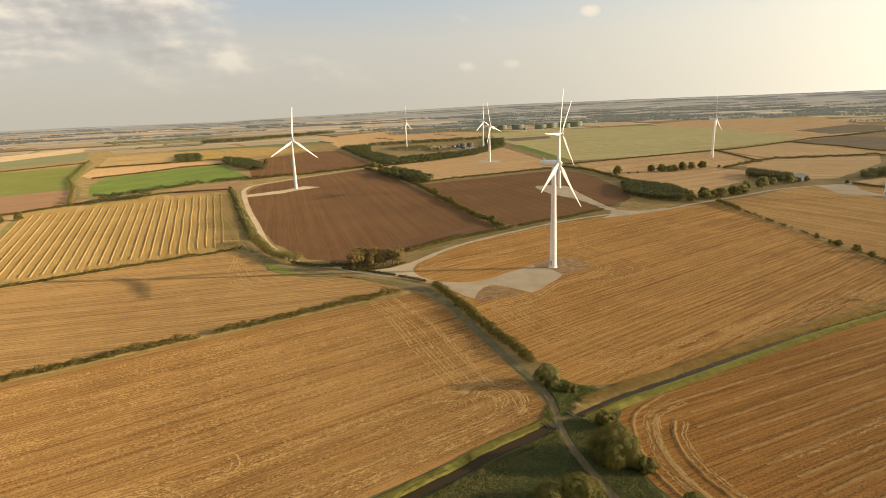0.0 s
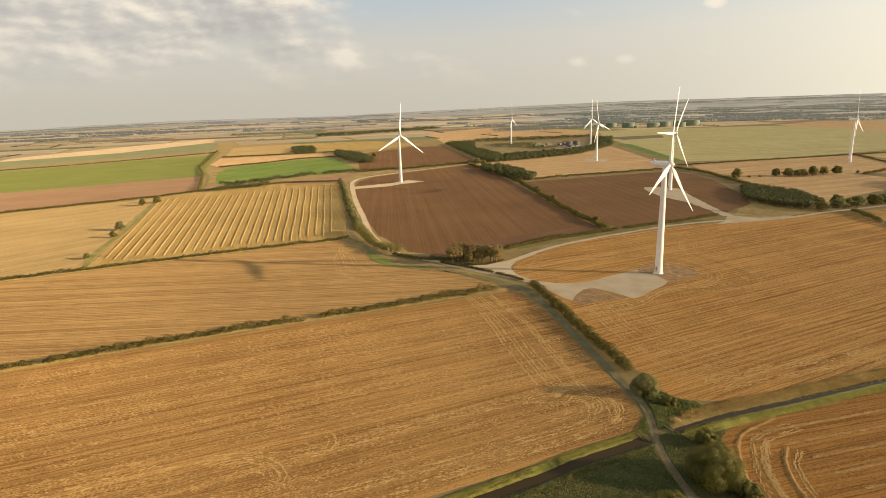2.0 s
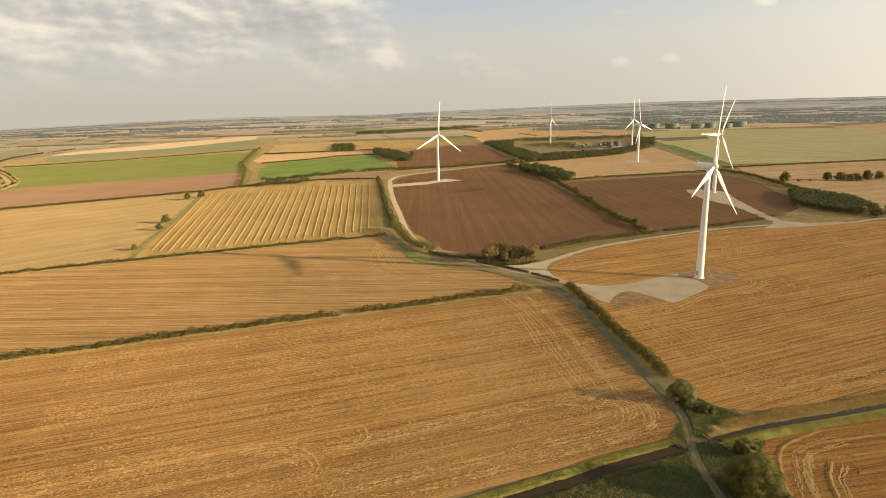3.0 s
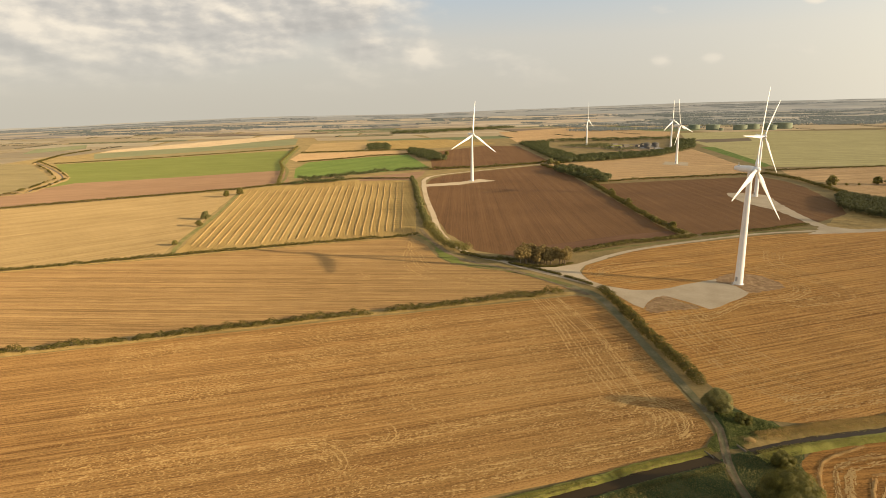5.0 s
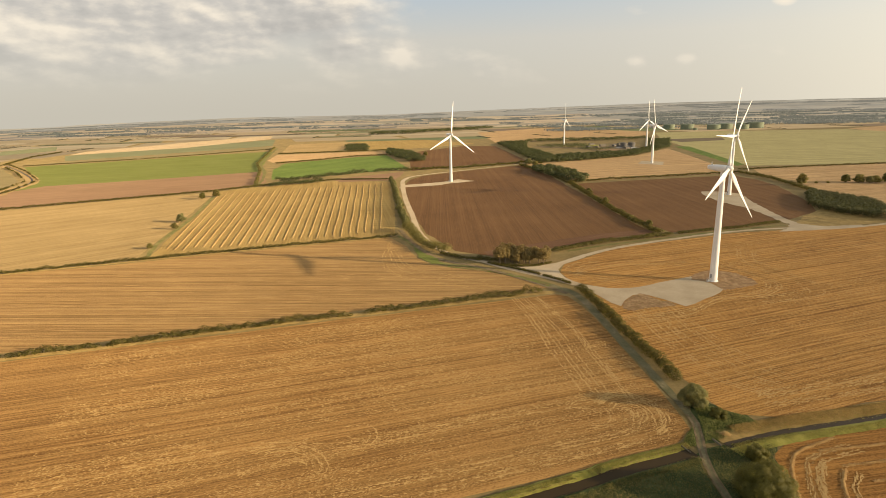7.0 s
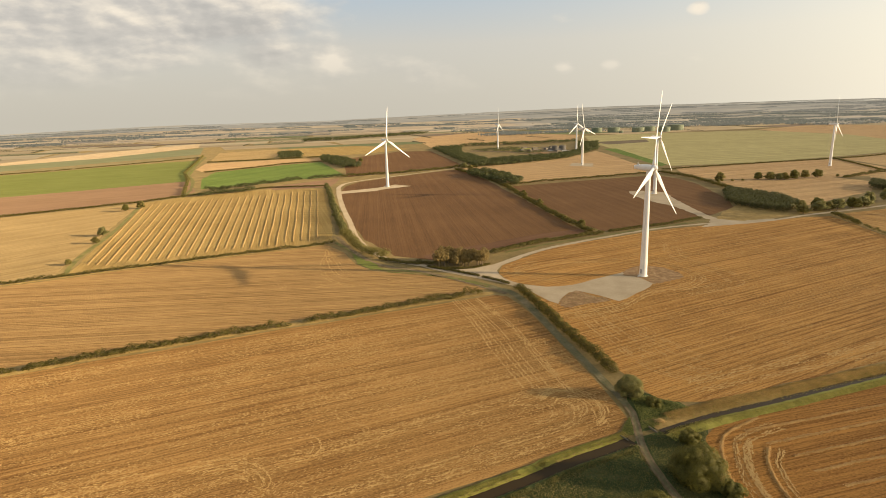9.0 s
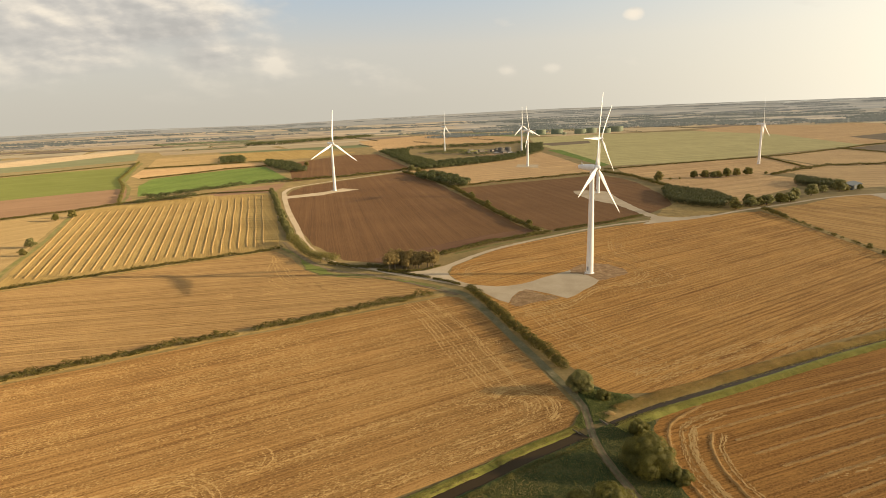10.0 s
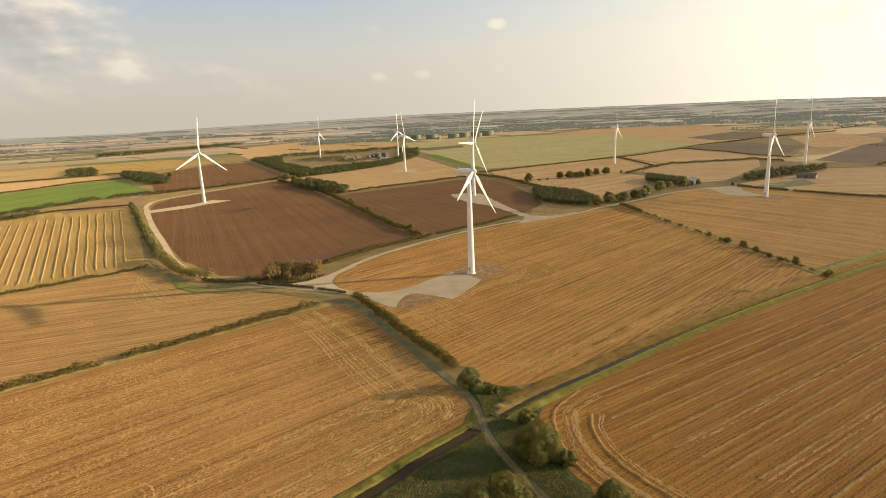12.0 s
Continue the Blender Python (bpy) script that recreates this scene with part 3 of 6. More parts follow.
def woodland(name, poly, spacing, height, size, leaves, label, mat=None, seed=1, even=0.65):
    """A closed wood of many crowns, too many to count; one object."""
    rng = np.random.default_rng(seed)
    xs, ys = [p[0] for p in poly], [p[1] for p in poly]
    pieces = []
    x = min(xs)
    while x < max(xs):
        y = min(ys)
        while y < max(ys):
            q = (x + rng.uniform(-0.45, 0.45) * spacing, y + rng.uniform(-0.45, 0.45) * spacing)
            if inside(q, poly):
                h = height * rng.uniform(even, 1.8 - even)
                w = spacing * rng.uniform(0.55, 0.8)
                pieces.append(blob_quads((q[0], q[1], h * 0.58), (w, w, h * 0.42), int(leaves * 1.15), size * 1.04, rng))
                pieces.append(blob_quads((q[0], q[1], h * 0.25), (w * 0.9, w * 0.9, h * 0.25), leaves // 4, size, rng))
            y += spacing
        x += spacing
    v, f = join(pieces)
    v[:, 2] = np.maximum(v[:, 2], 0.05)
    return tagged(fast_mesh(name, v, f, mat or LEAF_WOOD), label, "woodland", kind="stuff")


def box(bm, x0, y0, z0, x1, y1, z1, bevel=0.0):
    vs = [bm.verts.new(p) for p in ((x0, y0, z0), (x1, y0, z0), (x1, y1, z0), (x0, y1, z0), (x0, y0, z1), (x1, y0, z1), (x1, y1, z1), (x0, y1, z1))]
    for f in ((3, 2, 1, 0), (4, 5, 6, 7), (0, 1, 5, 4), (1, 2, 6, 5), (2, 3, 7, 6), (3, 0, 4, 7)):
        bm.faces.new([vs[i] for i in f])
    if bevel:
        bmesh.ops.bevel(bm, geom=bm.edges[:], offset=bevel, segments=2, affect="EDGES")
    return bm


def lathe(bm, profile, seg=32, cap=True):
    rings = [[bm.verts.new((math.cos(i * 2 * math.pi / seg) * r, math.sin(i * 2 * math.pi / seg) * r, z)) for i in range(seg)] for r, z in profile]
    for u, v in zip(rings, rings[1:]):
        for i in range(seg):
            bm.faces.new((u[i], u[(i + 1) % seg], v[(i + 1) % seg], v[i]))
    if cap:
        bm.faces.new(rings[0][::-1])
        bm.faces.new(rings[-1])
    return bm


# ---- the land ----


def inside(p, poly):
    x, y, hit = p[0], p[1], False
    for (x0, y0), (x1, y1) in zip(poly, poly[1:] + poly[:1]):
        if (y0 > y) != (y1 > y) and x < (x1 - x0) * (y - y0) / (y1 - y0) + x0:
            hit = not hit
    return hit




EYE_HEIGHT, NEAR_LAND, RIM = 90.5, 3000.0, 1650.0


def far_point(x, y, up=0.0):
    """Where a place of the distant land stands: out to 3 km at its true place, beyond that drawn in towards a rim at 4.65 km and
    raised and shrunk in proportion, so that the land reaches a true horizon. Low hills stand in the east, the coast lies west."""
    d, deg = math.hypot(x, y), math.degrees(math.atan2(x, y))
    if d <= NEAR_LAND:
        return x, y, up
    r = NEAR_LAND + RIM * (1 - math.exp((NEAR_LAND - d) / 2600))
    u = min(1.0, (d - NEAR_LAND) / 9000)
    hill = float(np.interp(deg, (-180, -20, -8, 4, 20, 38, 46, 54, 180), (0, 0, 70, 120, 135, 125, 90, 60, 0))) * u * u
    hill += (9 * noise.noise((x * 0.0004, y * 0.0004, 0)) + 10 * noise.noise((x * 0.0016, y * 0.0016, 3))) * u
    hill -= d * d / 1.48e7 + float(np.interp(deg, (-60, -52, -44, -34, 180), (140, 110, 50, 0, 0))) * u
    k = r / d
    return x * k, y * k, EYE_HEIGHT - (EYE_HEIGHT - hill - up) * k


def build_ground():
    rings = [0.01, 1200, 2200, 3000, 3300, 3600, 4000, 4500, 5000, 5600, 6300, 7000, 8000, 9000, 10000, 11500, 13000, 14000]
    n, verts, faces, slots = 240, [], [], []
    for i, r in enumerate(rings):
        for j in range(n):
            a = j * 2 * math.pi / n
            verts.append(far_point(math.sin(a) * r, math.cos(a) * r, -0.004 * max(0, r - 3000)))
            if i:
                k, b = i * n + j, i * n + (j + 1) % n
                faces.append((k, k - n, b - n, b))
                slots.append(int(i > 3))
    tagged(mesh_object("ground", verts, faces, [LAND, LAND_HAZED], smooth=True, slots=slots), "flat open farmland reaching to far low hills", "ground", kind="structure")


build_ground()


NEAR_PLAN = [(-700, -100), (-1230, 810), (-1300, 1080), (-1130, 1760), (-900, 1640), (-300, 1650), (150, 2150), (780, 2230), (1100, 2600), (1540, 2400), (1290, 1440), (1160, 1150), (750, 700), (700, 380), (560, 180), (300, -50)]


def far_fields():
    """The patchwork beyond the near fields, in uneven rows of plots."""
    rng = np.random.default_rng(5)
    turn = radians(28)
    near, west, east, rim, edges = ([], []), ([], []), ([], []), ([], []), []
    v = -2000.0
    while v < 15000:
        deep = rng.uniform(120, 260) * (1 + max(0, v - 1500) / 9000)
        u = -15000.0 + rng.uniform(0, 200)
        while u < 15000:
            wide = rng.uniform(180, 480) * (1 + max(0, v - 1500) / 9000)
            m, lean = rng.uniform(2, 9), rng.uniform(-25, 25)
            quad = [(u + m, v + m), (u + wide - m, v + m), (u + wide - m + lean, v + deep - m), (u + m + lean, v + deep - m)]
            quad = [(x * math.cos(turn) - y * math.sin(turn), x * math.sin(turn) + y * math.cos(turn)) for x, y in quad]
            cx, cy = sum(q[0] for q in quad) / 4, sum(q[1] for q in quad) / 4
            d, az = math.hypot(cx, cy), math.degrees(math.atan2(cx, cy))
            if d < 14300 and abs(az) < 68 + (30 if d < 2500 else 0) and not inside((cx, cy), NEAR_PLAN) and d > 150:
                verts, faces = near if d < 3000 else rim if d > 6200 else east if az > -3 else west
                k = len(verts)
                verts += [far_point(x, y, 0.012 + min(3.0, max(0.0, math.hypot(x, y) - 2800) * 0.003)) for x, y in quad]
                faces.append((k, k + 1, k + 2, k + 3))
                if d < 5000:
                    edges.append(quad)
            u += wide
        v += deep
    return near, west, east, rim, edges


def far_material(name, tones):
    m, t, b, geo = material(name)
    pos = geo.outputs["Position"]
    tone = ramp(t, geo.outputs["Random Per Island"], list(zip((0.0, 0.22, 0.36, 0.50, 0.62, 0.74, 0.84), tones)))
    tone.node.color_ramp.interpolation = "CONSTANT"
    big, rows = noise_node(t, pos, 0.012, 4.0), noise_node(t, mapped(t, pos, -28, (0.01, 0.14, 1)), 1.0, 3.0)
    shift = math_node(t, "ADD", 0.62, math_node(t, "ADD", math_node(t, "MULTIPLY", big, 0.4), math_node(t, "MULTIPLY", rows, 0.36)))
    comb = t.nodes.new("ShaderNodeCombineColor")
    for i in range(3):
        t.links.new(shift, comb.inputs[i])
    t.links.new(mix(t, 1.0, tone, comb.outputs[0], "MULTIPLY"), b.inputs["Base Color"])
    b.inputs["Roughness"].default_value = 0.95
    b.inputs["Specular IOR Level"].default_value = 0.1
    return m


NEAR_PLOTS, WEST_PLOTS, EAST_PLOTS, RIM_PLOTS, FAR_EDGES = far_fields()
# Crop tones are paled and greyed for haze; the distant plots also emit it.
tagged(mesh_object("far_fields", *NEAR_PLOTS, far_material("hazed_patchwork_crops", [(0.45, 0.34, 0.195), (0.52, 0.41, 0.25), (0.39, 0.295, 0.17), (0.24, 0.175, 0.115), (0.26, 0.235, 0.12), (0.19, 0.205, 0.09), (0.47, 0.35, 0.20)])),
       "patchwork of stubble, ploughed and green fields", "fields", kind="stuff")
tagged(mesh_object("distant_fields", *WEST_PLOTS, haze_glow(far_material("hazed_distant_crops", [(0.42, 0.30, 0.165), (0.49, 0.36, 0.205), (0.34, 0.25, 0.14), (0.20, 0.16, 0.11), (0.27, 0.225, 0.13), (0.18, 0.175, 0.11), (0.43, 0.315, 0.18)]), (0.082, 0.074, 0.062))),
       "distant patchwork of stubble and grass fields paled with painted haze", "fields", kind="stuff")
tagged(mesh_object("distant_fields", *EAST_PLOTS, haze_glow(far_material("hazed_vale_crops", [(0.24, 0.195, 0.13), (0.38, 0.295, 0.185), (0.20, 0.175, 0.12), (0.15, 0.135, 0.10), (0.29, 0.235, 0.155), (0.17, 0.16, 0.11), (0.34, 0.265, 0.17)]), (0.108, 0.101, 0.086))),
       "distant wooded vale of small fields greyed with painted haze", "fields", kind="stuff")
tagged(mesh_object("distant_fields", *RIM_PLOTS, haze_glow(far_material("hazed_hill_crops", [(0.18, 0.16, 0.122), (0.23, 0.198, 0.145), (0.165, 0.15, 0.116), (0.14, 0.134, 0.108), (0.20, 0.172, 0.13), (0.145, 0.14, 0.11), (0.22, 0.19, 0.14)]), (0.152, 0.140, 0.116))),
       "low hills of small fields on the horizon greyed with painted haze", "fields", kind="stuff")

# fields round the near turbine
FIELDS = [
    ("stubble_field", [(-560, -40), (-232.5, 137.5), (-164, 181.6), (-93.6, 227.4), (-34, 264.5), (-20, 274.5), (-13, 272), (-1.2, 246.4), (10.2, 213.6), (19.2, 189), (26.2, 167), (28.8, 156.5), (27.4, 155.5), (25.3, 150), (22.6, 147.6), (13.9, 141), (7.4, 136.2), (-12.1, 123.6), (-56.4, 93.1), (-140, 40), (-260, -50), (-420, -160)], STUBBLE_FRONT, "harvested golden stubble field with combine passes"),
    ("stubble_field", [(-530, 91), (-360, 228), (-288, 281), (-208, 340), (-149, 381), (-128, 357), (-110, 328), (-98, 316), (-86, 312.5), (-63, 307.5), (-42, 299), (-24, 284.5), (-96.7, 236.8), (-165.7, 192.2), (-234, 148), (-560, -30)], STUBBLE_BACK, "harvested golden stubble field between two hedges"),
    ("swathed_field", [(-284.5, 295), (-149, 392), (-182, 484), (-269, 700), (-342, 700), (-414, 642), (-444.5, 583)], STUBBLE_GOLD, "golden field with thick straw swaths"),
    ("pale_stubble_field", [(-547, 99), (-366, 237), (-291, 291), (-442, 577), (-544, 481), (-603, 404), (-767, 204)], STUBBLE_PALE, "pale golden stubble field beside a grassy ditch"),
    ("ploughed_field", [(-768, 211), (-611, 415), (-450, 595), (-430, 636), (-434, 672), (-529, 807), (-683, 660), (-743, 611), (-718, 533), (-725, 496), (-848, 312)], PLOUGH_RED, "reddish brown bare soil field"),
    ("green_field", [(-723, 548), (-730, 600), (-671, 648), (-526, 799), (-584, 898), (-767, 1225), (-877, 1113), (-934, 1002), (-1058, 836), (-793, 644)], GRASS_BRIGHT, "bright green crop field"),
    ("meadow", [(-848, 312), (-725, 496), (-765, 570), (-826, 639), (-954, 726), (-1114, 830), (-1197, 833), (-1240, 800), (-1010, 420)], GRASS_TAN, "olive tan meadow beside a canal"),
    ("bare_strip", [(-1071, 846), (-946, 1015), (-890, 1129), (-818, 1302), (-888, 1414), (-1013, 1088), (-1083, 947)], GRASS_TAN, "olive brown bare strip"),
    ("grey_green_field", [(-1098, 959), (-1028, 1104), (-899, 1439), (-1095, 1777), (-1166, 1363), (-1245, 1091)], GRASS_TEAL, "dull grey-green crop field"),
    ("stubble_field", [(-1255, 1108), (-1128, 1363), (-1138, 1817), (-1302, 2090), (-1338, 1649), (-1324, 1223)], STUBBLE_CREAM, "pale tan far stubble field"),
    ("green_field", [(-1448, 1060), (-1468, 1262), (-1664, 1438), (-1625, 1234)], GRASS_TEAL, "far green crop field"),
    ("green_field", [(-445, 703), (-424, 727), (-388, 761), (-338, 815), (-298, 862), (-438, 1125), (-490, 1064), (-529, 996), (-560, 934), (-520, 826)], GRASS_FRESH, "bright green crop field with wheel marks"),
    ("ploughed_strip", [(-360, 715), (-296, 812), (-294, 828), (-276, 762), (-270, 716), (-334, 687)], PLOUGH_RED, "brown bare soil strip behind a swathed field"),
    ("stubble_field", [(-712, 1173), (-873, 1490), (-731, 1628), (-608, 1308), (-623, 1231)], STUBBLE_PALE, "far golden striped stubble field"),
    ("stubble_field", [(-631, 987), (-579, 932), (-536, 1008), (-502, 1092), (-440, 1140), (-475, 1237), (-578, 1197), (-694, 1125)], STUBBLE_FAR, "far golden stubble strip behind a green field"),
    ("ploughed_field", [(-232, 646), (-198, 559), (-158, 466), (-126, 400), (-91, 351), (-65, 342), (-29, 373), (2.5, 405), (38, 430), (22, 474), (-17, 607), (-71, 787), (-130, 932), (-205, 833), (-246, 766), (-249, 721)], PLOUGH, "dark brown ploughed field in fine ridges"),
    ("ploughed_field", [(-31, 706), (51, 755), (159, 813), (179, 765), (187, 709), (185, 607), (176, 545), (142, 500), (96, 462.5), (50, 435), (26.5, 484), (3.4, 562)], PLOUGH, "dark brown ploughed field beside a turbine"),
    ("ploughed_headland", [(-65, 342), (-29, 373), (2.5, 405), (38, 430), (33, 444), (-4, 419), (-37, 388), (-73, 353)], PLOUGH_HEAD, "brown ploughed headland along a hedge"),
    ("stubble_field", [(-124, 953), (-100, 970), (-13, 1053), (54, 1127), (125, 1310), (145, 1137), (172, 843), (77, 793), (-30, 726), (-72, 826)], STUBBLE_FAR, "tan stubble field round a turbine"),
    ("stubble_field", [(-19.5, 331), (-8.4, 350.2), (6, 373), (24, 389), (44, 405.5), (91, 440), (134, 461), (212, 493), (235.5, 499), (235.5, 461), (235.5, 416), (234.5, 363), (234, 325), (233.5, 290), (232.5, 256), (167.5, 225.4), (131.5, 209.9), (97.5, 193.2), (68.5, 177.7), (55.5, 170.4), (45.0, 168.6), (39.0, 171.2), (35.0, 177.5), (31.0, 187.5), (10.6, 234.5), (-7, 281), (4, 289), (-14, 297.5), (-21, 313)], STUBBLE_MAST, "harvested stubble field round a wind turbine"),
    ("stubble_field", [(49.0, 149.5), (53.4, 157.6), (85.2, 175.4), (153, 210), (216, 238), (305, 272), (456, 317), (573, 223), (449, 66), (200, 0), (86, 20), (60.0, 87.5), (46.6, 114.0), (44.4, 133.5)], STUBBLE_ROWS, "harvested field with loose straw rows"),
    ("stubble_field", [(246, 508), (243, 461), (242.5, 416), (241.5, 363), (241, 325), (240.5, 290), (241, 268), (299, 290), (468, 340), (628, 374), (474, 454), (450, 484), (431, 526), (419, 556), (407, 576), (349, 578), (289, 532)], STUBBLE_EAST, "stubble field with a turbine at its far end"),
    ("stubble_field", [(204, 919), (351, 971), (475, 1038), (475, 859), (456, 818), (398, 776), (227, 755), (194, 790)], STUBBLE_FAR, "tan stubble field with a tree row along it"),
    ("stubble_field", [(219, 740), (266, 759), (356, 771), (376, 726), (359, 683), (336, 641), (241, 556), (233, 585), (215, 680)], STUBBLE_FAR, "tan stubble field behind a dark wood"),
    ("dry_grass_strip", [(134, 470), (176, 480), (222, 512), (260, 532), (232, 552), (186, 610), (184, 560), (160, 520)], DRY_BANK, "dry tan grass beside a dark wood"),
    ("stubble_field", [(778, 2261), (749, 1504), (773, 1259), (1067, 1370), (1414, 2175), (1540, 2400), (1100, 2600)], STUBBLE_FAR, "broad far tan stubble field"),
    ("stubble_field", [(1081, 1348), (880, 1033), (795, 786), (1155, 1151), (1287, 1438)], STUBBLE_FAR, "far tan stubble field beyond a hedge"),
    ("meadow", [(204, 940), (141, 1659), (155, 2057), (336, 2128), (752, 2191), (850, 1791), (770, 1242), (553, 1103), (355, 982)], GRASS_OLIVE, "olive green meadow with faint strips"),
    ("ploughed_field", [(146, 1656), (304, 1737), (289, 1606), (177, 1532)], PLOUGH_DARK, "dark strip of bare soil in a meadow"),
    ("green_strip", [(146, 1373), (176, 1372), (204, 964), (189, 938)], GRASS_FRESH, "green grass strip"),
    ("stubble_field", [(410, 805), (476, 850), (631, 846), (566, 754), (432, 633), (388, 624), (376, 703)], STUBBLE_BEYOND, "tan stubble field beside a shed"),
    ("stubble_field", [(758, 1220), (694, 1042), (697, 947), (703, 878), (680, 790), (660, 742), (636, 849), (482, 858), (486, 1036), (564, 1099)], STUBBLE_BEYOND, "broad tan stubble field"),
    ("ploughed_field", [(680, 1160), (862, 1272), (885, 1217), (883, 1052), (779, 960), (700, 884), (694, 947), (690, 1042)], PLOUGH_DARK, "dark brown bare field"),
    ("ploughed_field", [(915, 1538), (1205, 1747), (1178, 1571), (1045, 1395), (889, 1353)], PLOUGH_DARK, "dark brown far field"),
    ("ploughed_field", [(684, 793), (795, 875), (984, 1018), (1120, 1080), (1040, 900), (723, 708), (693, 740)], PLOUGH_DARK, "dark olive bare field"),
    ("stubble_field", [(712, 872), (850, 1016), (922, 990), (790, 882), (762, 872)], STUBBLE_PALE, "pale tan strip between dark fields"),
    ("stubble_field", [(1229, 1700), (1426, 1710), (1254, 1496)], STUBBLE_GOLD, "far yellow stubble field"),
    ("stubble_field", [(415, 589), (439, 606), (524, 637), (615, 689), (691, 662), (645, 479), (489, 448), (453, 491), (437, 526), (421, 562)], STUBBLE_BEYOND, "tan field in front of a shed"),
    ("ploughed_field", [(-283, 831), (-213, 931), (-130, 1005), (-261, 1404), (-345, 1409), (-403, 1210), (-347, 1005)], PLOUGH, "dark brown ploughed field beyond a turbine"),
    ("stubble_field", [(-608, 1308), (-731, 1628), (-539, 1712), (-335, 1510), (-412, 1353), (-484, 1292)], STUBBLE_GOLD, "far golden stubble field"),
    ("green_patch", [(433, 582), (511, 601), (493, 562), (435, 548)], GRASS_TEAL, "green grass patch beside a barn"),
    ("stubble_field", [(-479, 2197), (-233, 2685), (146, 2131), (108, 1812), (-235, 1605), (-286, 1546)], STUBBLE_FAR, "far golden stubble field behind a wood"),
]
for i, (name, pts, mat, label) in enumerate(FIELDS):
    sheet(name, pts, 0.03 + 0.002 * i, mat, label)

# tracks, pads, lane and ditches
sheet("gravel_junction", [(-70, 330), (-58, 321), (-44, 320.5), (-34.6, 324.5), (-25, 333.5), (-18.7, 342), (-10, 357), (-5, 362), (-9, 349.5), (-20, 331), (-22, 319), (-17, 304), (-6, 293), (6, 289), (19, 293), (31, 304), (38, 310), (47, 318), (54, 326), (57, 308), (61, 298), (50, 281), (40, 268), (32, 276), (22, 283), (17, 280), (13, 271), (11.4, 262), (7, 266), (0, 277), (-9, 288), (-21, 296), (-34, 304), (-47, 311), (-66, 324)], 0.16, GRAVEL, "pale gravel track junction and turbine pad", "track", 0.15, True)
strip("gravel_track", [(-63, 326), (-95, 344), (-131, 400), (-162, 473), (-201, 566), (-241, 671), (-256, 720), (-254, 768), (-207, 842), (-134, 946)], [4, 4.5, 5, 5.5, 5.5, 5, 4], 0.15, GRAVEL, "pale gravel farm track curving round a ploughed field")
strip("gravel_track", [(-17, 342), (-4, 361.5), (10, 378.5), (24, 392), (44, 409), (91, 445), (136, 467), (173, 474), (222, 505), (270, 532), (333, 568), (403, 584), (462, 576)], [4.5, 3.5, 3.6, 4.5, 3.6, 3.4], 0.15, GRAVEL, "pale gravel farm track along a stubble field")
sheet("turbine_pad", [(-236, 644), (-195, 672), (-186, 690), (-167, 709), (-160, 718), (-185, 734), (-200, 702), (-238, 669)], 0.17, GRAVEL, "pale gravel pad and spur", "track", 0.3)
sheet("turbine_pad", [(99, 633), (103, 655), (127, 652), (135, 634), (136, 590), (139, 540), (142, 505), (146, 484), (137, 484), (131, 520), (124, 552), (112, 576), (104, 600)], 0.17, GRAVEL, "pale gravel pad and spur to a turbine", "track", 0.5, True)
sheet("gravel_wedge", [(124, 451), (133, 466), (140, 485), (149, 483), (162, 478), (188, 487), (176, 473), (150, 461)], 0.175, GRAVEL, "pale gravel bell mouth of a spur", "track", 0.4, True)
sheet("turbine_pad", [(51, 962), (87, 945), (92, 1000), (58, 1014)], 0.17, GRAVEL, "pale gravel pad", "track", 0.3)
sheet("turbine_pad", [(372, 580), (398, 583), (409, 576), (395, 545), (391, 516), (386, 508), (363, 524), (366, 545), (370, 560)], 0.17, GRAVEL, "pale gravel pad and spur to a turbine", "track", 0.6, True)
sheet("earth_patch", [(375, 499), (384, 510), (405, 507), (408, 494), (400, 486), (382, 482)], 0.165, EARTH, "bare trodden earth round a turbine base", "earth", 0.5, True)
strip("farm_lane", [(-24, 289), (-10, 275.5), (1.6, 246.5), (11.8, 216), (20.2, 193), (25.6, 177), (28.3, 168.6), (30.0, 161.3), (30.1, 152.8), (30.0, 145.1), (30.6, 137.5), (32.2, 129.2), (34.2, 122.3), (42, 92), (51.4, 48.4)], [4.2, 4.0, 3.6, 3.2, 2.6, 2.2, 2.2, 2.3, 2.4], 0.14, LANE, "narrow earth lane with worn wheel tracks", "lane", 0.1)
for off in (-0.75, 0.75):
    strip("wheel_track", [(28.8 + off, 166), (30.0 + off, 161), (30.1 + off, 152.8), (30.0 + off, 145.1), (30.6 + off, 137.5), (32.2 + off, 129.2), (34.2 + off, 122.3), (42 + off, 92)], 0.6, 0.2, WORN_LANE, "bare wheel track in the lane", "lane", 0.08)
sheet("rough_verge", [(28.9, 145.0), (20.6, 138.4), (13.0, 133.2), (-1.6, 121.6), (-38.5, 95.0), (-36.7, 56.5), (48, 58.2), (41, 92), (34.0, 118), (31.2, 130), (29.5, 138)], 0.10, ROUGH, "rough grassy corner between lane and ditch", "verge")
sheet("rough_verge", [(31.0, 147.6), (36, 150.5), (44.9, 156.6), (49.9, 154.8), (45.2, 134.7), (47.5, 116.8), (60.5, 89), (74, 58.8), (50, 58.2), (43, 92), (35.2, 121), (33.2, 129.5), (31.6, 138)], 0.11, ROUGH, "rough grass strip between lane and field", "verge")
sheet("rough_verge", [(29.6, 178), (37.5, 174), (45.5, 169.6), (48.8, 163.8), (34.9, 152.2), (30.6, 150.6), (30.9, 160), (29.8, 168)], 0.05, ROUGH, "rough grass beside a ditch", "verge", 0.15)
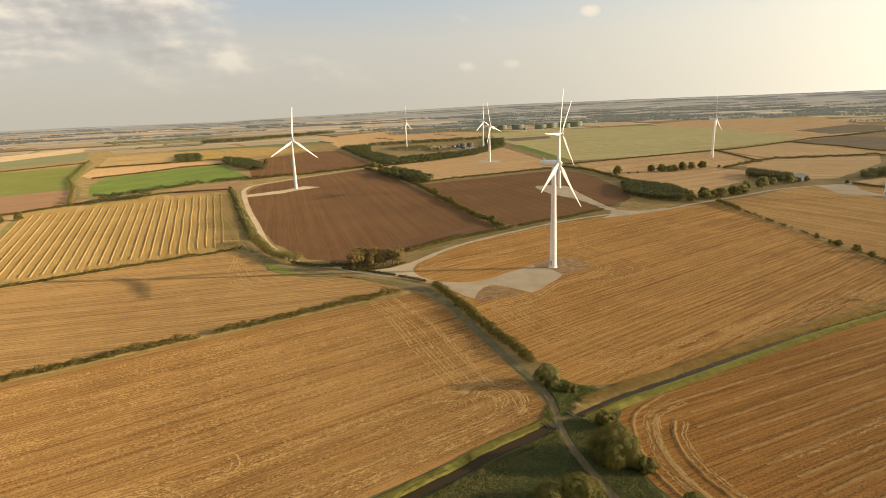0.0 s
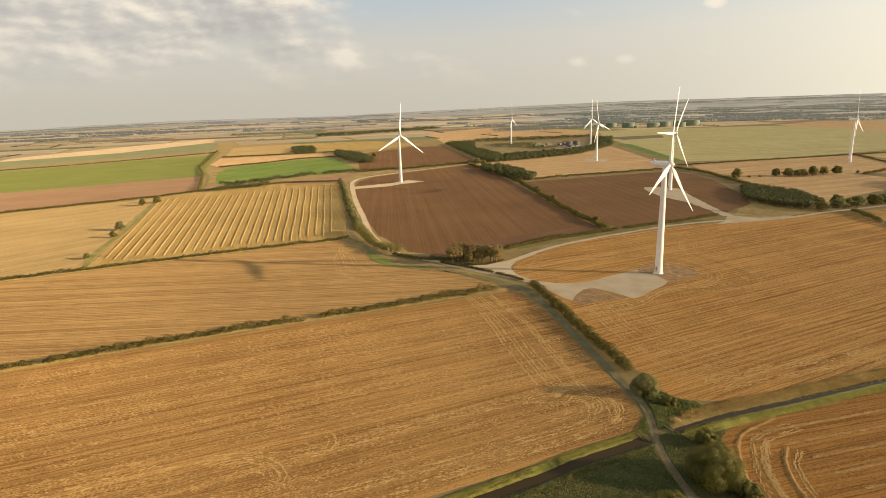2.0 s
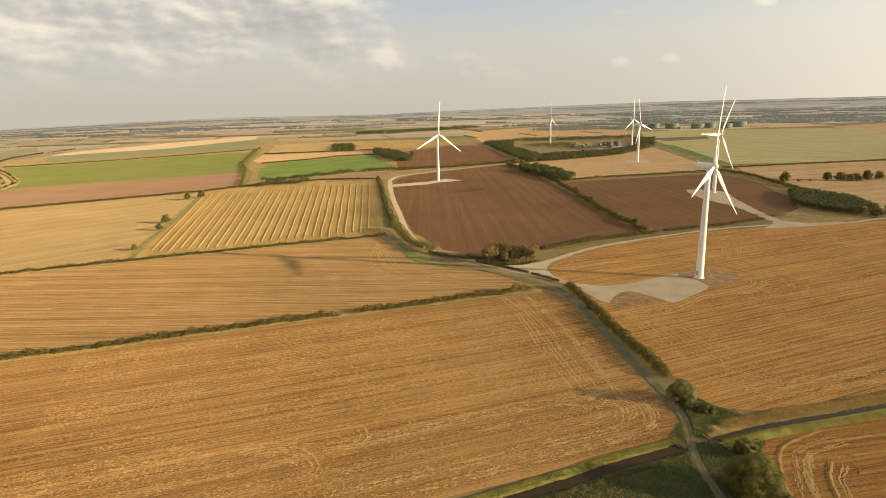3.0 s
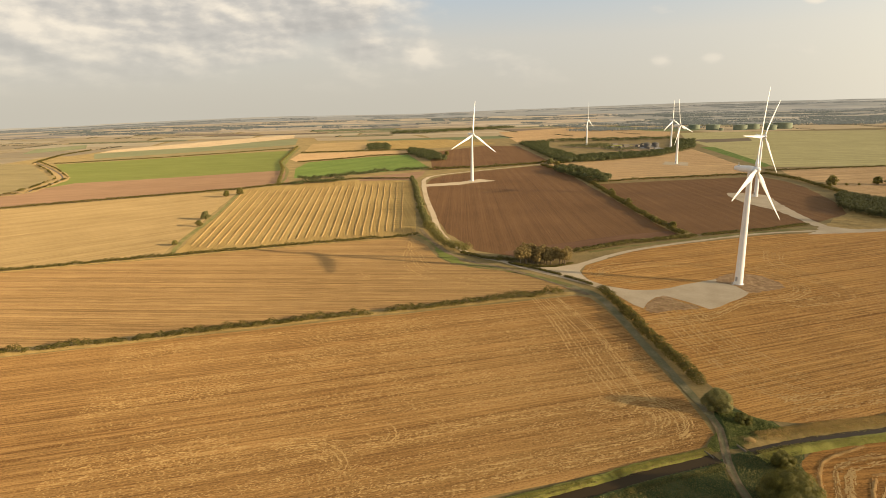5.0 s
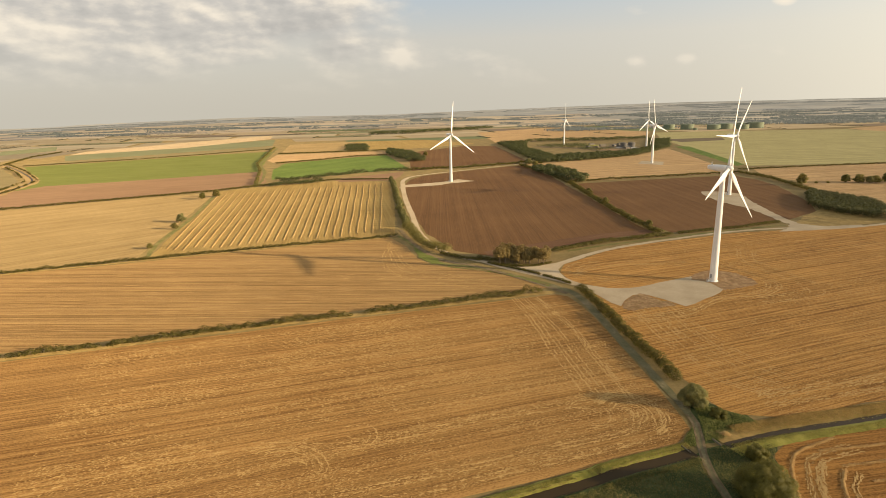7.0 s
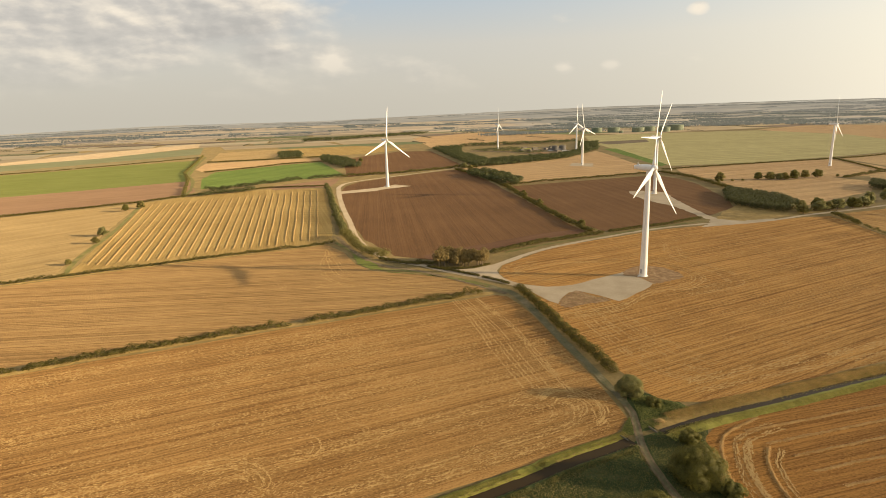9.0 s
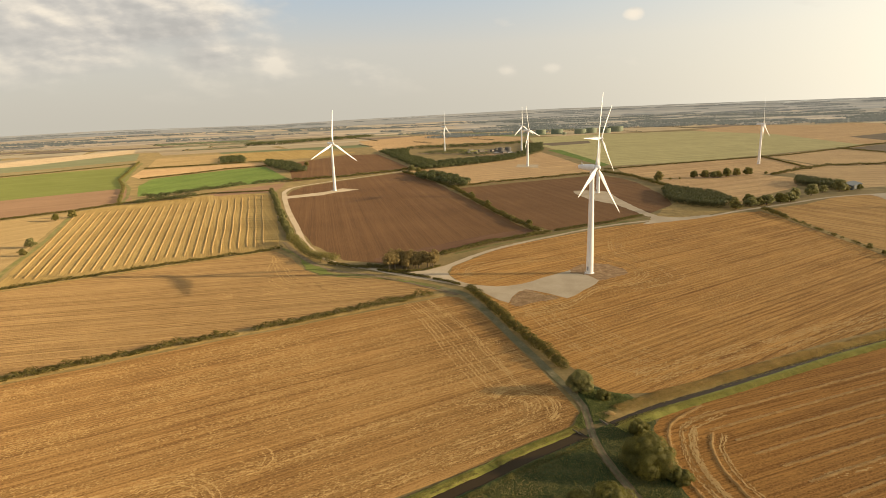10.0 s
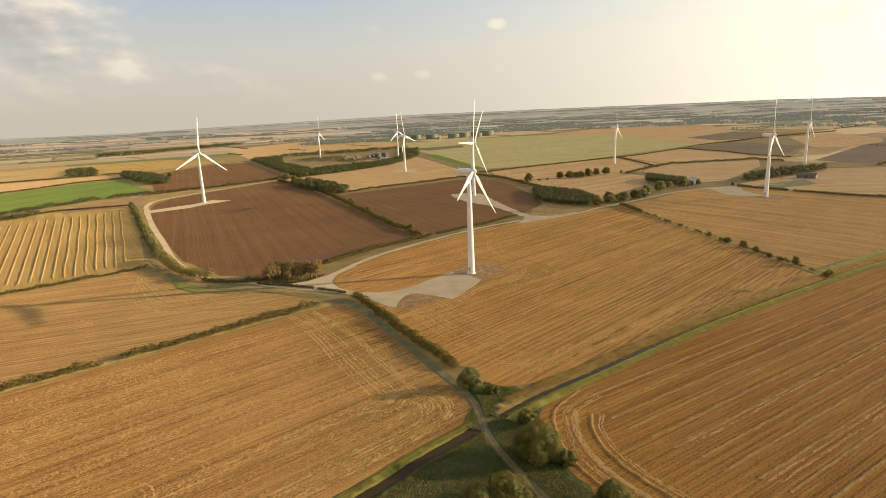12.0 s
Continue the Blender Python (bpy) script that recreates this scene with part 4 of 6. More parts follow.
sheet("rough_verge", [(29.0, 158), (27.6, 155.8), (25.6, 150), (26.6, 147.6), (28.9, 148.6), (29.2, 156)], 0.12, ROUGH, "rough grass corner between field and lane", "verge", 0.1)
strip("track_verge", [(-145, 389), (-118, 355), (-101, 326), (-88, 318), (-62, 312), (-22, 289)], [3, 4, 5, 3.4, 3], 0.12, VERGE, "green grass verge beside the track", "verge")
sheet("grass_patch", [(-121, 354), (-110, 342), (-99, 331), (-92, 320.5), (-90, 317.5), (-98, 318), (-110, 331)], 0.19, GRASS_BRIGHT, "bright green grass corner beside a track", "verge", 0.6)
strip("old_lane", [(-151, 410), (-128, 371), (-110, 345), (-98, 331), (-86, 323), (-71, 317.5), (-52, 306), (-34, 292.5), (-22, 283), (-14, 276)], [3.0, 3.2, 3.4, 3.2, 2.8], 0.16, WORN_LANE, "worn earth and grass lane beside a track", "lane", 0.12)
strip("track_verge", [(-86, 313), (-63, 308), (-42, 299.5), (-24, 286)], 1.1, 0.19, GRASS_BRIGHT, "green grass edge beside a track", "verge", 0.5)
strip("track_verge", [(-20, 364), (3, 385), (49, 419), (96, 453), (134, 477)], 3.0, 0.12, VERGE, "dry grass verge along a hedge", "verge")
strip("track_verge", [(-283, 290), (-311, 335), (-360, 434), (-443, 582)], [3, 4, 4], 0.12, VERGE, "grassy ditch verge between two fields", "verge")
for a, b in (([(-360, 230), (-288, 284), (-208, 343), (-145, 385)], 2.6), ([(-558.5, -38.5), (-233, 141.4), (-164.8, 186.4), (-94.4, 231.4), (-21, 277.5)], 4.0), ([(241, 506), (239.5, 461), (239.3, 416), (238.5, 363), (238, 325), (237.3, 290), (237, 261)], 5.5)):
    strip("hedge_verge", a, b, 0.13, DRY_BANK, "strip of dry grass under a hedge", "verge", 0.4)


RIDGE = ((0, 0.0), (0.12, 0.55), (0.3, 1.0), (0.55, 0.95), (0.8, 0.5), (1.0, 0.0))
SLOPE = ((0, 0.0), (0.18, 0.4), (0.42, 0.68), (0.72, 0.88), (0.95, 1.0), (1.0, 0.0))


def ditch(pts, water, left, right, surface):
    """A water channel between two raised banks; left and right give each bank's width, height, material, label and cross section."""
    line = smooth_line(pts, 2.0)
    s = sides(line)
    rng = np.random.default_rng(int(abs(pts[0][0])) + 3)
    for sign, (bank, high, mat, label, shape) in ((1, left), (-1, right)):
        verts, faces = [], []
        for i, (p, d) in enumerate(zip(line, s)):
            for u, h in shape:
                q = p + d * (sign * (water / 2 + u * bank) + rng.normal(0, 0.14))
                verts.append((*q, 0.13 + h * high * min(1.0, i / 3) * rng.uniform(0.8, 1.15)))
            if i:
                a = i * 6
                faces += [(a - 6 + j, a - 5 + j, a + 1 + j, a + j) if sign < 0 else (a + j, a + 1 + j, a - 5 + j, a - 6 + j) for j in range(5)]
        tagged(mesh_object("ditch_bank", verts, faces, mat, smooth=True), label, "bank", kind="structure")
    strip("ditch_water", pts, water + 0.7, 0.2, surface, "narrow dark drainage channel", "water", 0.05, step=2.0)


ditch([(36.6, 150.6), (51.4, 160.6), (74.4, 172.8), (104.0, 188.9), (141.3, 208.6), (211.5, 240.9), (293.7, 274.9), (467.8, 326.8), (679, 378.5)], 2.0, (6.2, 0.5, DRY_BANK, "dry brown reed bank of a drainage ditch", RIDGE), (4.0, 0.5, LIME_BANK, "short green bank of a drainage ditch", RIDGE), WATER)
ditch([(27.6, 145.0), (21.6, 140.5), (13.4, 134.9), (5.6, 129.1), (-1.7, 123.0), (-46.7, 90.4), (-130, 35)], 3.2, (2.0, 0.4, ROUGH, "rough grass bank of a wide ditch", RIDGE), (3.3, 0.45, LIME_BANK, "short green grass bank of a wide ditch", SLOPE), MUDDY)

culvert = tagged(new("culvert"), "concrete culvert carrying a lane over a ditch", "culvert")
culvert.location = (30.1, 149.0, 0)
for dx, dy, turn in ((4.2, 2.6, 32), (-4.4, -2.9, 36)):
    wall = part("headwall", box(bmesh.new(), -0.15, -1.7, -0.1, 0.15, 1.7, 0.55, 0.05), OLD_CONCRETE, culvert, "weathered concrete headwall")
    wall.matrix_basis = pose(dx, dy, 0, 0, 0, turn)

# ---- wind turbines ----
HUB, RADIUS = 59.0, 41.0


def blade_mesh(bm, length=39.6, root=1.3):
    """An aerofoil blade along z, chord along y, tapering and twisting to the tip."""
    stations = [(0.0, 1.7, 1.7, 0), (0.05, 1.7, 1.65, 0), (0.12, 2.5, 1.1, 16), (0.2, 3.1, 0.80, 13), (0.35, 2.55, 0.52, 9), (0.55, 1.9, 0.34, 5), (0.75, 1.35, 0.22, 2), (0.9, 0.95, 0.14, 0), (0.98, 0.6, 0.09, -1), (1.0, 0.15, 0.04, -1)]
    seg, rings = 14, []
    for u, chord, thick, twist in stations:
        z = root + u * length
        c, s = math.cos(radians(twist)), math.sin(radians(twist))
        ringv = []
        for i in range(seg):
            a = i * 2 * math.pi / seg
            y, x = math.cos(a) * chord / 2, math.sin(a) * thick / 2
            if u > 0.1:
                x *= 0.55 + 0.45 * (math.cos(a) * 0.5 + 0.5)
                y -= chord * 0.18
            ringv.append(bm.verts.new((x * c - y * s + 0.9 * u * u, x * s + y * c, z)))
        rings.append(ringv)
    for a, b in zip(rings, rings[1:]):
        for i in range(seg):
            bm.faces.new((a[i], a[(i + 1) % seg], b[(i + 1) % seg], b[i]))
    bm.faces.new(rings[0][::-1])
    bm.faces.new(rings[-1])
    return bm


def turbine(label):
    root = tagged(new("wind_turbine"), label, "wind turbine", "wind farm turbines")
    prof = [(2.55, -0.2), (2.55, 0.35), (2.1, 0.36), (2.05, 0.6)]
    for z in (19.5, 39.0):
        r = 2.05 - 0.85 * z / 57.2
        prof += [(r, z - 0.12), (r + 0.03, z - 0.1), (r + 0.03, z + 0.1), (r - 0.01, z + 0.12)]
    prof += [(1.2, 57.2), (1.3, 57.25), (1.3, 57.6)]
    part("tower", lathe(bmesh.new(), prof, 36), WHITE, root, smooth=False)
    part("foundation", lathe(bmesh.new(), [(2.75, -0.2), (2.75, 0.22), (2.65, 0.3)], 32), CONCRETE, root, "round grey concrete foundation")
    # nacelle: lofted shell along x, rotor at the +x end
    bm = bmesh.new()
    rings = []
    for x, w, lo, hi in ((-7.6, 0.75, -0.2, 1.25), (-7.3, 1.05, -0.55, 1.5), (-4.5, 1.5, -1.25, 1.75), (-0.8, 1.7, -1.6, 1.85), (0.9, 1.6, -1.55, 1.7), (1.5, 1.25, -1.25, 1.3)):
        n = 16
        ringv = []
        for i in range(n):
            a = (i + 0.5) * 2 * math.pi / n
            cy, cz = math.cos(a), math.sin(a)
            k = max(abs(cy), abs(cz)) ** 0.75
            ringv.append(bm.verts.new((x, w * cy / k, (lo + hi) / 2 + (hi - lo) / 2 * cz / k)))
        rings.append(ringv)
    for u, v in zip(rings, rings[1:]):
        for i in range(16):
            bm.faces.new((u[i], u[(i + 1) % 16], v[(i + 1) % 16], v[i]))
    bm.faces.new(rings[0][::-1])
    bm.faces.new(rings[-1])
    shell = part("nacelle", bm, WHITE, root, smooth=True)
    shell.location = (0, 0, HUB)
    bm = bmesh.new()
    for y in (-0.5, 0.5):
        limb(bm, (-5.8, y, 1.5), (-5.8, y, 3.2), 0.07, 0.05, 6)
    box(bm, -6.0, -0.7, 1.55, -5.0, 0.7, 2.0)
    part("wind_vane", bm, STEEL, shell, "small grey mast and cooler")
    hub = part("hub", lathe(bmesh.new(), [(1.35, -0.9), (1.55, -0.4), (1.6, 0.5), (1.35, 1.3), (0.8, 1.9), (0.25, 2.2)], 28), WHITE, root, smooth=True)
    hub.matrix_basis = pose(2.5, 0, HUB, 0, 85, 0)
    bl = []
    for k in range(3):
        b = part("blade", blade_mesh(bmesh.new()), WHITE, root, smooth=True)
        bl.append(b)
    bm = box(bmesh.new(), -0.06, -0.55, 0.0, 0.10, 0.55, 2.3, 0.03)
    door = part("door", bm, GREY_DOOR, root, "grey steel door")
    door.matrix_basis = pose(0, 0, 1.9, 0, 0, -108) @ pose(1.98, 0, 0)
    bm = bmesh.new()
    for i in range(8):
        box(bm, 0.0 + 0.3 * i, -0.6, 1.62 - 0.21 * i, 0.34 + 0.3 * i, 0.6, 1.68 - 0.21 * i)
    stair = part("stair", bm, STEEL, root, "galvanised steel entrance steps")
    stair.matrix_basis = door.matrix_basis @ pose(0.1, 0, -1.6 - 0.25)
    for y in (-0.6, 0.6):
        bm = bmesh.new()
        limb(bm, (0.1, y, 2.8), (2.5, y, 1.15), 0.04, 0.04, 6)
        for u in (0.1, 1.3, 2.4):
            limb(bm, (u, y, 1.6 - 0.7 * u), (u, y, 2.85 - 0.69 * u), 0.035, 0.035, 6)
        part("handrail", bm, STEEL, stair)
    return root, bl


def set_turbine(root, x, y, heading, phase):
    """heading: degrees from x that the rotor faces; phase: degrees of the first blade from upright."""
    root.matrix_basis = pose(x, y, 0, 0, 0, heading)
    k = 0
    for b in root.children:
        if b.name.startswith("blade"):
            b.matrix_basis = pose(2.5, 0, HUB) @ pose(0, 0, 0, 0, -5, 0) @ pose(0, 0, 0, phase + 120 * k, 0, 0) @ pose(0, 0, 0, 0, 2.5, 0)
            k += 1


HEADINGS = [-28, -37, -40, -27, -12, -40, -32, -48, -44]
first, _ = turbine("tall white three-bladed wind turbine on a gravel pad")
TURBINES = [(58.5, 313, -15), (-189, 710, -6), (123.5, 634, -33), (72, 973, 14), (-99, 1450, 0), (83, 1310, 0), (414, 905, 2), (388, 504, -4), (632, 749, -6)]
LABELS = ["tall white wind turbine on a pale gravel pad", "white wind turbine standing in ploughed soil", "white wind turbine beside a gravel spur", "white wind turbine in a tan stubble field", "far white wind turbine in a wooded site", "far white wind turbine behind a wood", "white wind turbine at a far hedge corner", "white wind turbine in stubble against the light", "white wind turbine behind a long wood"]
for (x, y, ph), lab, way in list(zip(TURBINES, LABELS, HEADINGS))[1:]:
    set_turbine(tagged(copy_thing(first, pose(x, y, 0)), lab), x, y, way, ph)
set_turbine(tagged(first, LABELS[0]), TURBINES[0][0], TURBINES[0][1], HEADINGS[0], TURBINES[0][2])

# ---- hedges ----
hedge("hedge", [(-558.8, -36), (-232.8, 142), (-188.1, 169.9)], 3.4, 2.2, 0.5, 38, "low dense field hedge with gaps", 0.22, 0.5)
hedge("hedge", [(-188.1, 169.9), (-137.6, 204.2), (-93.5, 231.8), (-56.8, 255.6), (-27.8, 274.6)], 3.5, 2.5, 0.45, 60, "low dark green hedge between stubble fields", 0.03, 0.5)
hedge("hedge", [(-531, 95), (-360, 232), (-288, 286), (-208, 344), (-145, 386)], 2.4, 2.0, 0.6, 26, "thin dark hedge between stubble fields", 0.05, 0.45)
hedge("hedge", [(-8, 282.5), (-1.5, 266), (2.8, 255.5), (12.6, 227), (21.8, 204), (27.6, 188.5)], 4.6, 3.2, 0.42, 120, "thick dark green lane hedge")
hedge("hedge", [(-267, 704), (-222, 591), (-180, 492), (-147, 415)], 3.2, 1.5, 0.6, 34, "low shrubby hedge beside a gravel track", 0.2, 0.35, LEAF_OLIVE)
hedge("hedge", [(-146, 410), (-133, 388), (-118, 364), (-104, 348), (-95, 344)], 6.5, 6.0, 0.6, 70, "tall pale olive hedge beside a track", mat=LEAF_OLIVE)
hedge("hedge", [(-98, 342), (-82, 333), (-71, 330)], 3, 1.6, 0.5, 50, "low hedge beside a track")
hedge("hedge", [(-61, 323), (-45, 315), (-30, 306), (-14, 293)], 2, 1.2, 0.4, 60, "low ragged hedge beside a track", 0.35)
hedge("hedge", [(-28, 359.5), (3.2, 394), (48.2, 425)], 4, 2.6, 0.55, 60, "dark hedge below a ploughed field")
hedge("hedge", [(54, 432), (97.2, 459), (132.5, 488)], 3, 1.8, 0.55, 50, "low dark hedge below a ploughed field")
hedge("hedge", [(-130, 919), (-74, 809), (-35, 692), (3, 548), (30, 457), (41, 431)], 5.5, 3.0, 0.7, 46, "dark hedge between ploughed fields", lump=0.4)
hedge("hedge", [(-34, 723), (6, 751), (77, 791), (172, 843)], 3.5, 2.4, 0.9, 20, "far hedge along ploughed soil", 0.1, 0.45)
hedge("hedge", [(172, 843), (196, 771), (207, 685), (209, 646)], 5, 3.5, 0.9, 26, "hedge beside a ploughed field")
hedge("hedge", [(180, 882), (313, 948), (514, 1039), (684, 1158), (770, 1231), (977, 1341)], 3, 2.2, 1.0, 14, "thin far hedge along a meadow")
hedge("hedge", [(475, 1035), (458, 904), (444, 818)], 3, 2.0, 1.0, 14, "thin dark hedge between far fields")
hedge("hedge", [(365, 759), (444, 825), (482, 851), (633, 855), (639, 801)], 4, 3.0, 1.0, 18, "far field hedge with shrubs", lump=0.5)
hedge("hedge", [(240, 505), (239, 484), (238, 461)], 4.0, 3.0, 0.55, 60, "hedge end beside a track")
hedge("hedge", [(238, 455), (238, 416), (237.3, 363), (237, 325), (236.5, 290), (236.3, 256)], 2.2, 1.5, 0.45, 30, "gappy hedge of small bushes", 0.75, 0.8)
strip("hedge_verge", [(239, 263), (247, 266), (270, 276), (301, 288), (380, 315)], [3, 5, 5, 4], 0.2, LIME_BANK, "bright green grass verge above a ditch", "verge", 0.3)
hedge("hedge", [(412, 582), (419, 559), (431, 529)], 3, 2.2, 0.8, 30, "clipped dark hedge along stubble")
hedge("hedge", [(434, 523), (450, 488), (473, 458), (578, 381)], 3, 2.2, 0.8, 30, "clipped dark hedge along stubble")
hedge("hedge", [(-768, 215), (-606, 410), (-540, 486), (-447, 589), (-414, 647)], 3, 2.4, 0.9, 18, "dark hedge along bare soil")
hedge("hedge", [(-414, 649), (-348, 712), (-278, 725)], 3, 1.8, 0.9, 18, "low far hedge behind a swathed field")
hedge("hedge", [(-292, 834), (-203, 890), (-133, 959), (-100, 958)], 5, 3.6, 1.0, 26, "tall shrubby hedge behind a ploughed field", lump=0.5)
hedge("hedge", [(-424, 630), (-463, 695), (-532, 809), (-609, 919), (-710, 1109), (-834, 1345)], 4.5, 3.0, 0.8, 22, "ragged scrub along a drain", 0.5, 0.5, LEAF_OLIVE)
strip("track_verge", [(-421, 625), (-454, 692), (-522, 806), (-599, 916), (-700, 1106), (-824, 1342)], [4, 4.5, 5], 0.2, VERGE, "grassy verge along a drain", "verge", 0.6, step=9.0)
hedge("hedge", [(-404, 634), (-386, 656), (-358, 680)], 9, 4.5, 0.9, 40, "ragged dark shrubs behind a swathed field", 0.35, 0.6, LEAF_WOOD)
hedge("hedge", [(-430, 690), (-405, 702), (-386, 738), (-366, 766), (-348, 801), (-314, 826), (-292, 838)], 6, 4.4, 0.9, 30, "ragged dark shrubs along a green crop", 0.45, 0.6, LEAF_WOOD)
hedge("hedge", [(-579, 930), (-533, 1004), (-498, 1086), (-438, 1132)], 3, 2.2, 1.2, 12, "far hedge of ragged shrubs", 0.25)
hedge("hedge", [(-703, 1150), (-580, 1212), (-484, 1268)], 4, 2.6, 1.2, 16, "far hedge of ragged shrubs", 0.15)
CANAL = [(-1142, 863), (-962, 753), (-804, 642), (-729, 542), (-705, 495), (-760, 390)]
strip("canal_bank", CANAL, 18, 0.22, STUBBLE_PALE, "pale dry canal bank", "bank", 1.0, step=12.0)
strip("canal_water", CANAL, 2.2, 0.26, MUDDY, "straight muddy canal between fields", "water", 0.2, step=12.0)
hedge("hedge", [(x - 6, y - 5) for x, y in CANAL], 3, 2.0, 1.0, 10, "bushes dotted along a canal bank", 1.05, 0.4)
hedge("hedge", [(x + 6, y + 5) for x, y in CANAL], 3, 2.2, 1.0, 10, "bushes dotted along a canal", 0.95, 0.4)
hedge("hedge", [(-1071, 846), (-946, 1015), (-890, 1129), (-818, 1302)], 3, 2.0, 1.0, 12, "thin dark hedge between a green crop and bare soil", 0.1)
hedge("hedge", [(-1142, 863), (-1299, 1053), (-1376, 1199)], 4, 2.6, 1.3, 12, "ragged bush line along a far drain", 0.3)
hedge("hedge", [(692, 687), (817, 765), (1068, 878)], 4, 3, 1.2, 14, "dark hedge between far fields")
hedge("hedge", [(675, 1164), (686, 1005), (676, 926), (690, 850)], 3.5, 2.4, 1.0, 14, "thin hedge along a dark field")
hedge("hedge", [(866, 1273), (977, 1341), (1101, 1400), (1335, 1485)], 4, 3, 1.2, 14, "hedge between two far fields")

# ---- woods and trees ----
woodland("woodland", [(-270, 1481), (-104, 958), (-13, 1038), (54, 1114), (134, 1350), (158, 1614), (110, 1635), (90, 1307), (47, 1203), (-28, 1137), (-95, 1088), (-175, 1309), (-200, 1514)], 8, 7.5, 1.2, 80, "dark shelter wood round a works site")
woodland("woodland", [(-275, 1496), (-175, 1565), (-25, 1606), (110, 1672), (113, 1711), (-25, 1654), (-175, 1618)], 12, 9, 2.0, 30, "dark shelter wood behind a works site", seed=2)
woodland("woodland", [(-109, 847), (-54, 747), (-28, 710), (-18, 737), (-43, 811), (-87, 867)], 8.5, 10, 1.2, 130, "dark rounded copse between fields", LEAF_WOOD, seed=3)
woodland("woodland", [(176, 566), (180, 545), (190, 526), (208, 514), (230, 545), (232, 590), (202, 652), (190, 625)], 3.6, 8.0, 0.7, 85, "dense dark wood beside a ploughed field", LEAF_DARK, seed=4, even=0.86)
woodland("woodland", [(343, 659), (350, 632), (359, 610), (380, 643), (367, 702)], 3.6, 9, 0.7, 85, "dark conifer block beside a shed", LEAF_DARK, seed=5, even=0.88)
woodland("woodland", [(439, 607), (524, 641), (592, 663), (613, 690), (551, 685), (463, 641)], 5.0, 8.5, 0.9, 75, "long dark wood beside a field barn", LEAF_DARK, seed=6)
woodland("woodland", [(-451, 1155), (-337, 976), (-310, 994), (-342, 1062), (-398, 1168), (-482, 1265)], 9, 9, 1.25, 90, "dark far wood behind a green field", seed=7)
woodland("woodland", [(-583, 1232), (-525, 1235), (-611, 1439), (-668, 1439)], 11, 8, 1.6, 40, "small far copse between golden fields", seed=9)
woodland("woodland", [(-896, 2096), (-758, 2110), (-555, 2497), (-493, 2712), (-580, 2635), (-791, 2213), (-892, 2188)], 22, 12, 3.4, 30, "far dark belt of trees", seed=8)


def far_woods():
    """Scattered belts and clumps of trees over the distant land."""
    rng = np.random.default_rng(12)
    vale, hills = [], []
    for k in range(400):
        if rng.random() < 0.24:
            az, d = rng.uniform(2, 52), 2750 + 3400 * rng.random() ** 1.1
        else:
            az, d = rng.uniform(-62, 62), 2300 + 8500 * rng.random() ** 1.3
        if (d < 2800 and 1 < az < 16) or (az < -6 and (d < 3000 or rng.random() < 0.3)):
            continue
        az = radians(az)
        c = np.array((math.sin(az) * d, math.cos(az) * d))
        if inside(c, NEAR_PLAN):
            continue
        big = 1 + d / 5000
        long, deep, turn = rng.uniform(60, 420) * big, rng.uniform(15, 50) * big, radians(rng.choice([28, 118, 10, 28]) + rng.normal(0, 6))
        for j in range(int(long * deep / (110 * big * big)) + 3):
            u, w = rng.uniform(-0.5, 0.5) * long, rng.uniform(-0.5, 0.5) * deep
            q = c + np.array((u * math.cos(turn) - w * math.sin(turn), u * math.sin(turn) + w * math.cos(turn)))
            h = rng.uniform(8, 12)
            x, y, z = far_point(q[0], q[1], h * 0.45)
            s = math.hypot(x, y) / math.hypot(*q)
            (hills if d > 5600 else vale).append(blob_quads((x, y, z), (8 * big * s, 8 * big * s, h * 0.5 * s), 6, 4.0 * big * s, rng))
    return join(vale), join(hills)


for (v, f), mat, label in zip(far_woods(), (LEAF_HAZED_VALE, LEAF_HAZED_RIM), ("distant belts and clumps of trees greyed with painted haze", "woods on far hills paled with painted haze")):
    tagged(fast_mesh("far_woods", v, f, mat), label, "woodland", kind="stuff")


def far_hedges():
    rng = np.random.default_rng(21)
    pieces = []
    for quad in FAR_EDGES:
        a, b = np.array(quad[0]), np.array(quad[1])
        if rng.random() < 0.5:
            a, b = np.array(quad[1]), np.array(quad[2])
        mid = (a + b) / 2
        d = math.hypot(*mid)
        if inside(mid, NEAR_PLAN) or mid[1] < 200 or d > 4200 or rng.random() < 0.35:
            continue
        n = max(2, int(np.linalg.norm(b - a) / 5.5))
        for i in range(n):
            if rng.random() < 0.08:
                continue
            q = a + (b - a) * (i + rng.uniform(-0.3, 0.3)) / n
            h = rng.uniform(1.4, 2.8) if rng.random() < 0.93 else rng.uniform(4, 8)
            pieces.append(blob_quads(far_point(q[0], q[1], h * 0.5), (3.6, 3.6, h * 0.5), 6, 2.4, rng))
    return join(pieces)


v, f = far_hedges()
tagged(fast_mesh("far_hedges", v, f, LEAF_HAZED_FAR), "distant hedges between fields", "hedge", kind="stuff")

tree("tree", 6.8, 4.5, 1, "round grey-green willow beside a lane", LEAF_WILLOW, 0.06, 44, 700, 0.22, (30.8, 171.5), group="lane bushes")
tree("tree", 8.4, 6.8, 2, "broad dark green thorn tree beside a track", LEAF_TREE, 0.04, 60, 900, 0.24, (40.4, 128.2), group="lane bushes")
tree("tree", 3.4, 3.0, 5, "smaller green thorn beside a larger one", LEAF_TREE, 0.04, 26, 240, 0.42, (47, 124), group="lane bushes")
tree("tree", 4.0, 3.2, 6, "low thorn bush on a ditch bank", LEAF_TREE, 0.04, 20, 220, 0.40, (42.5, 145.5), group="lane bushes")
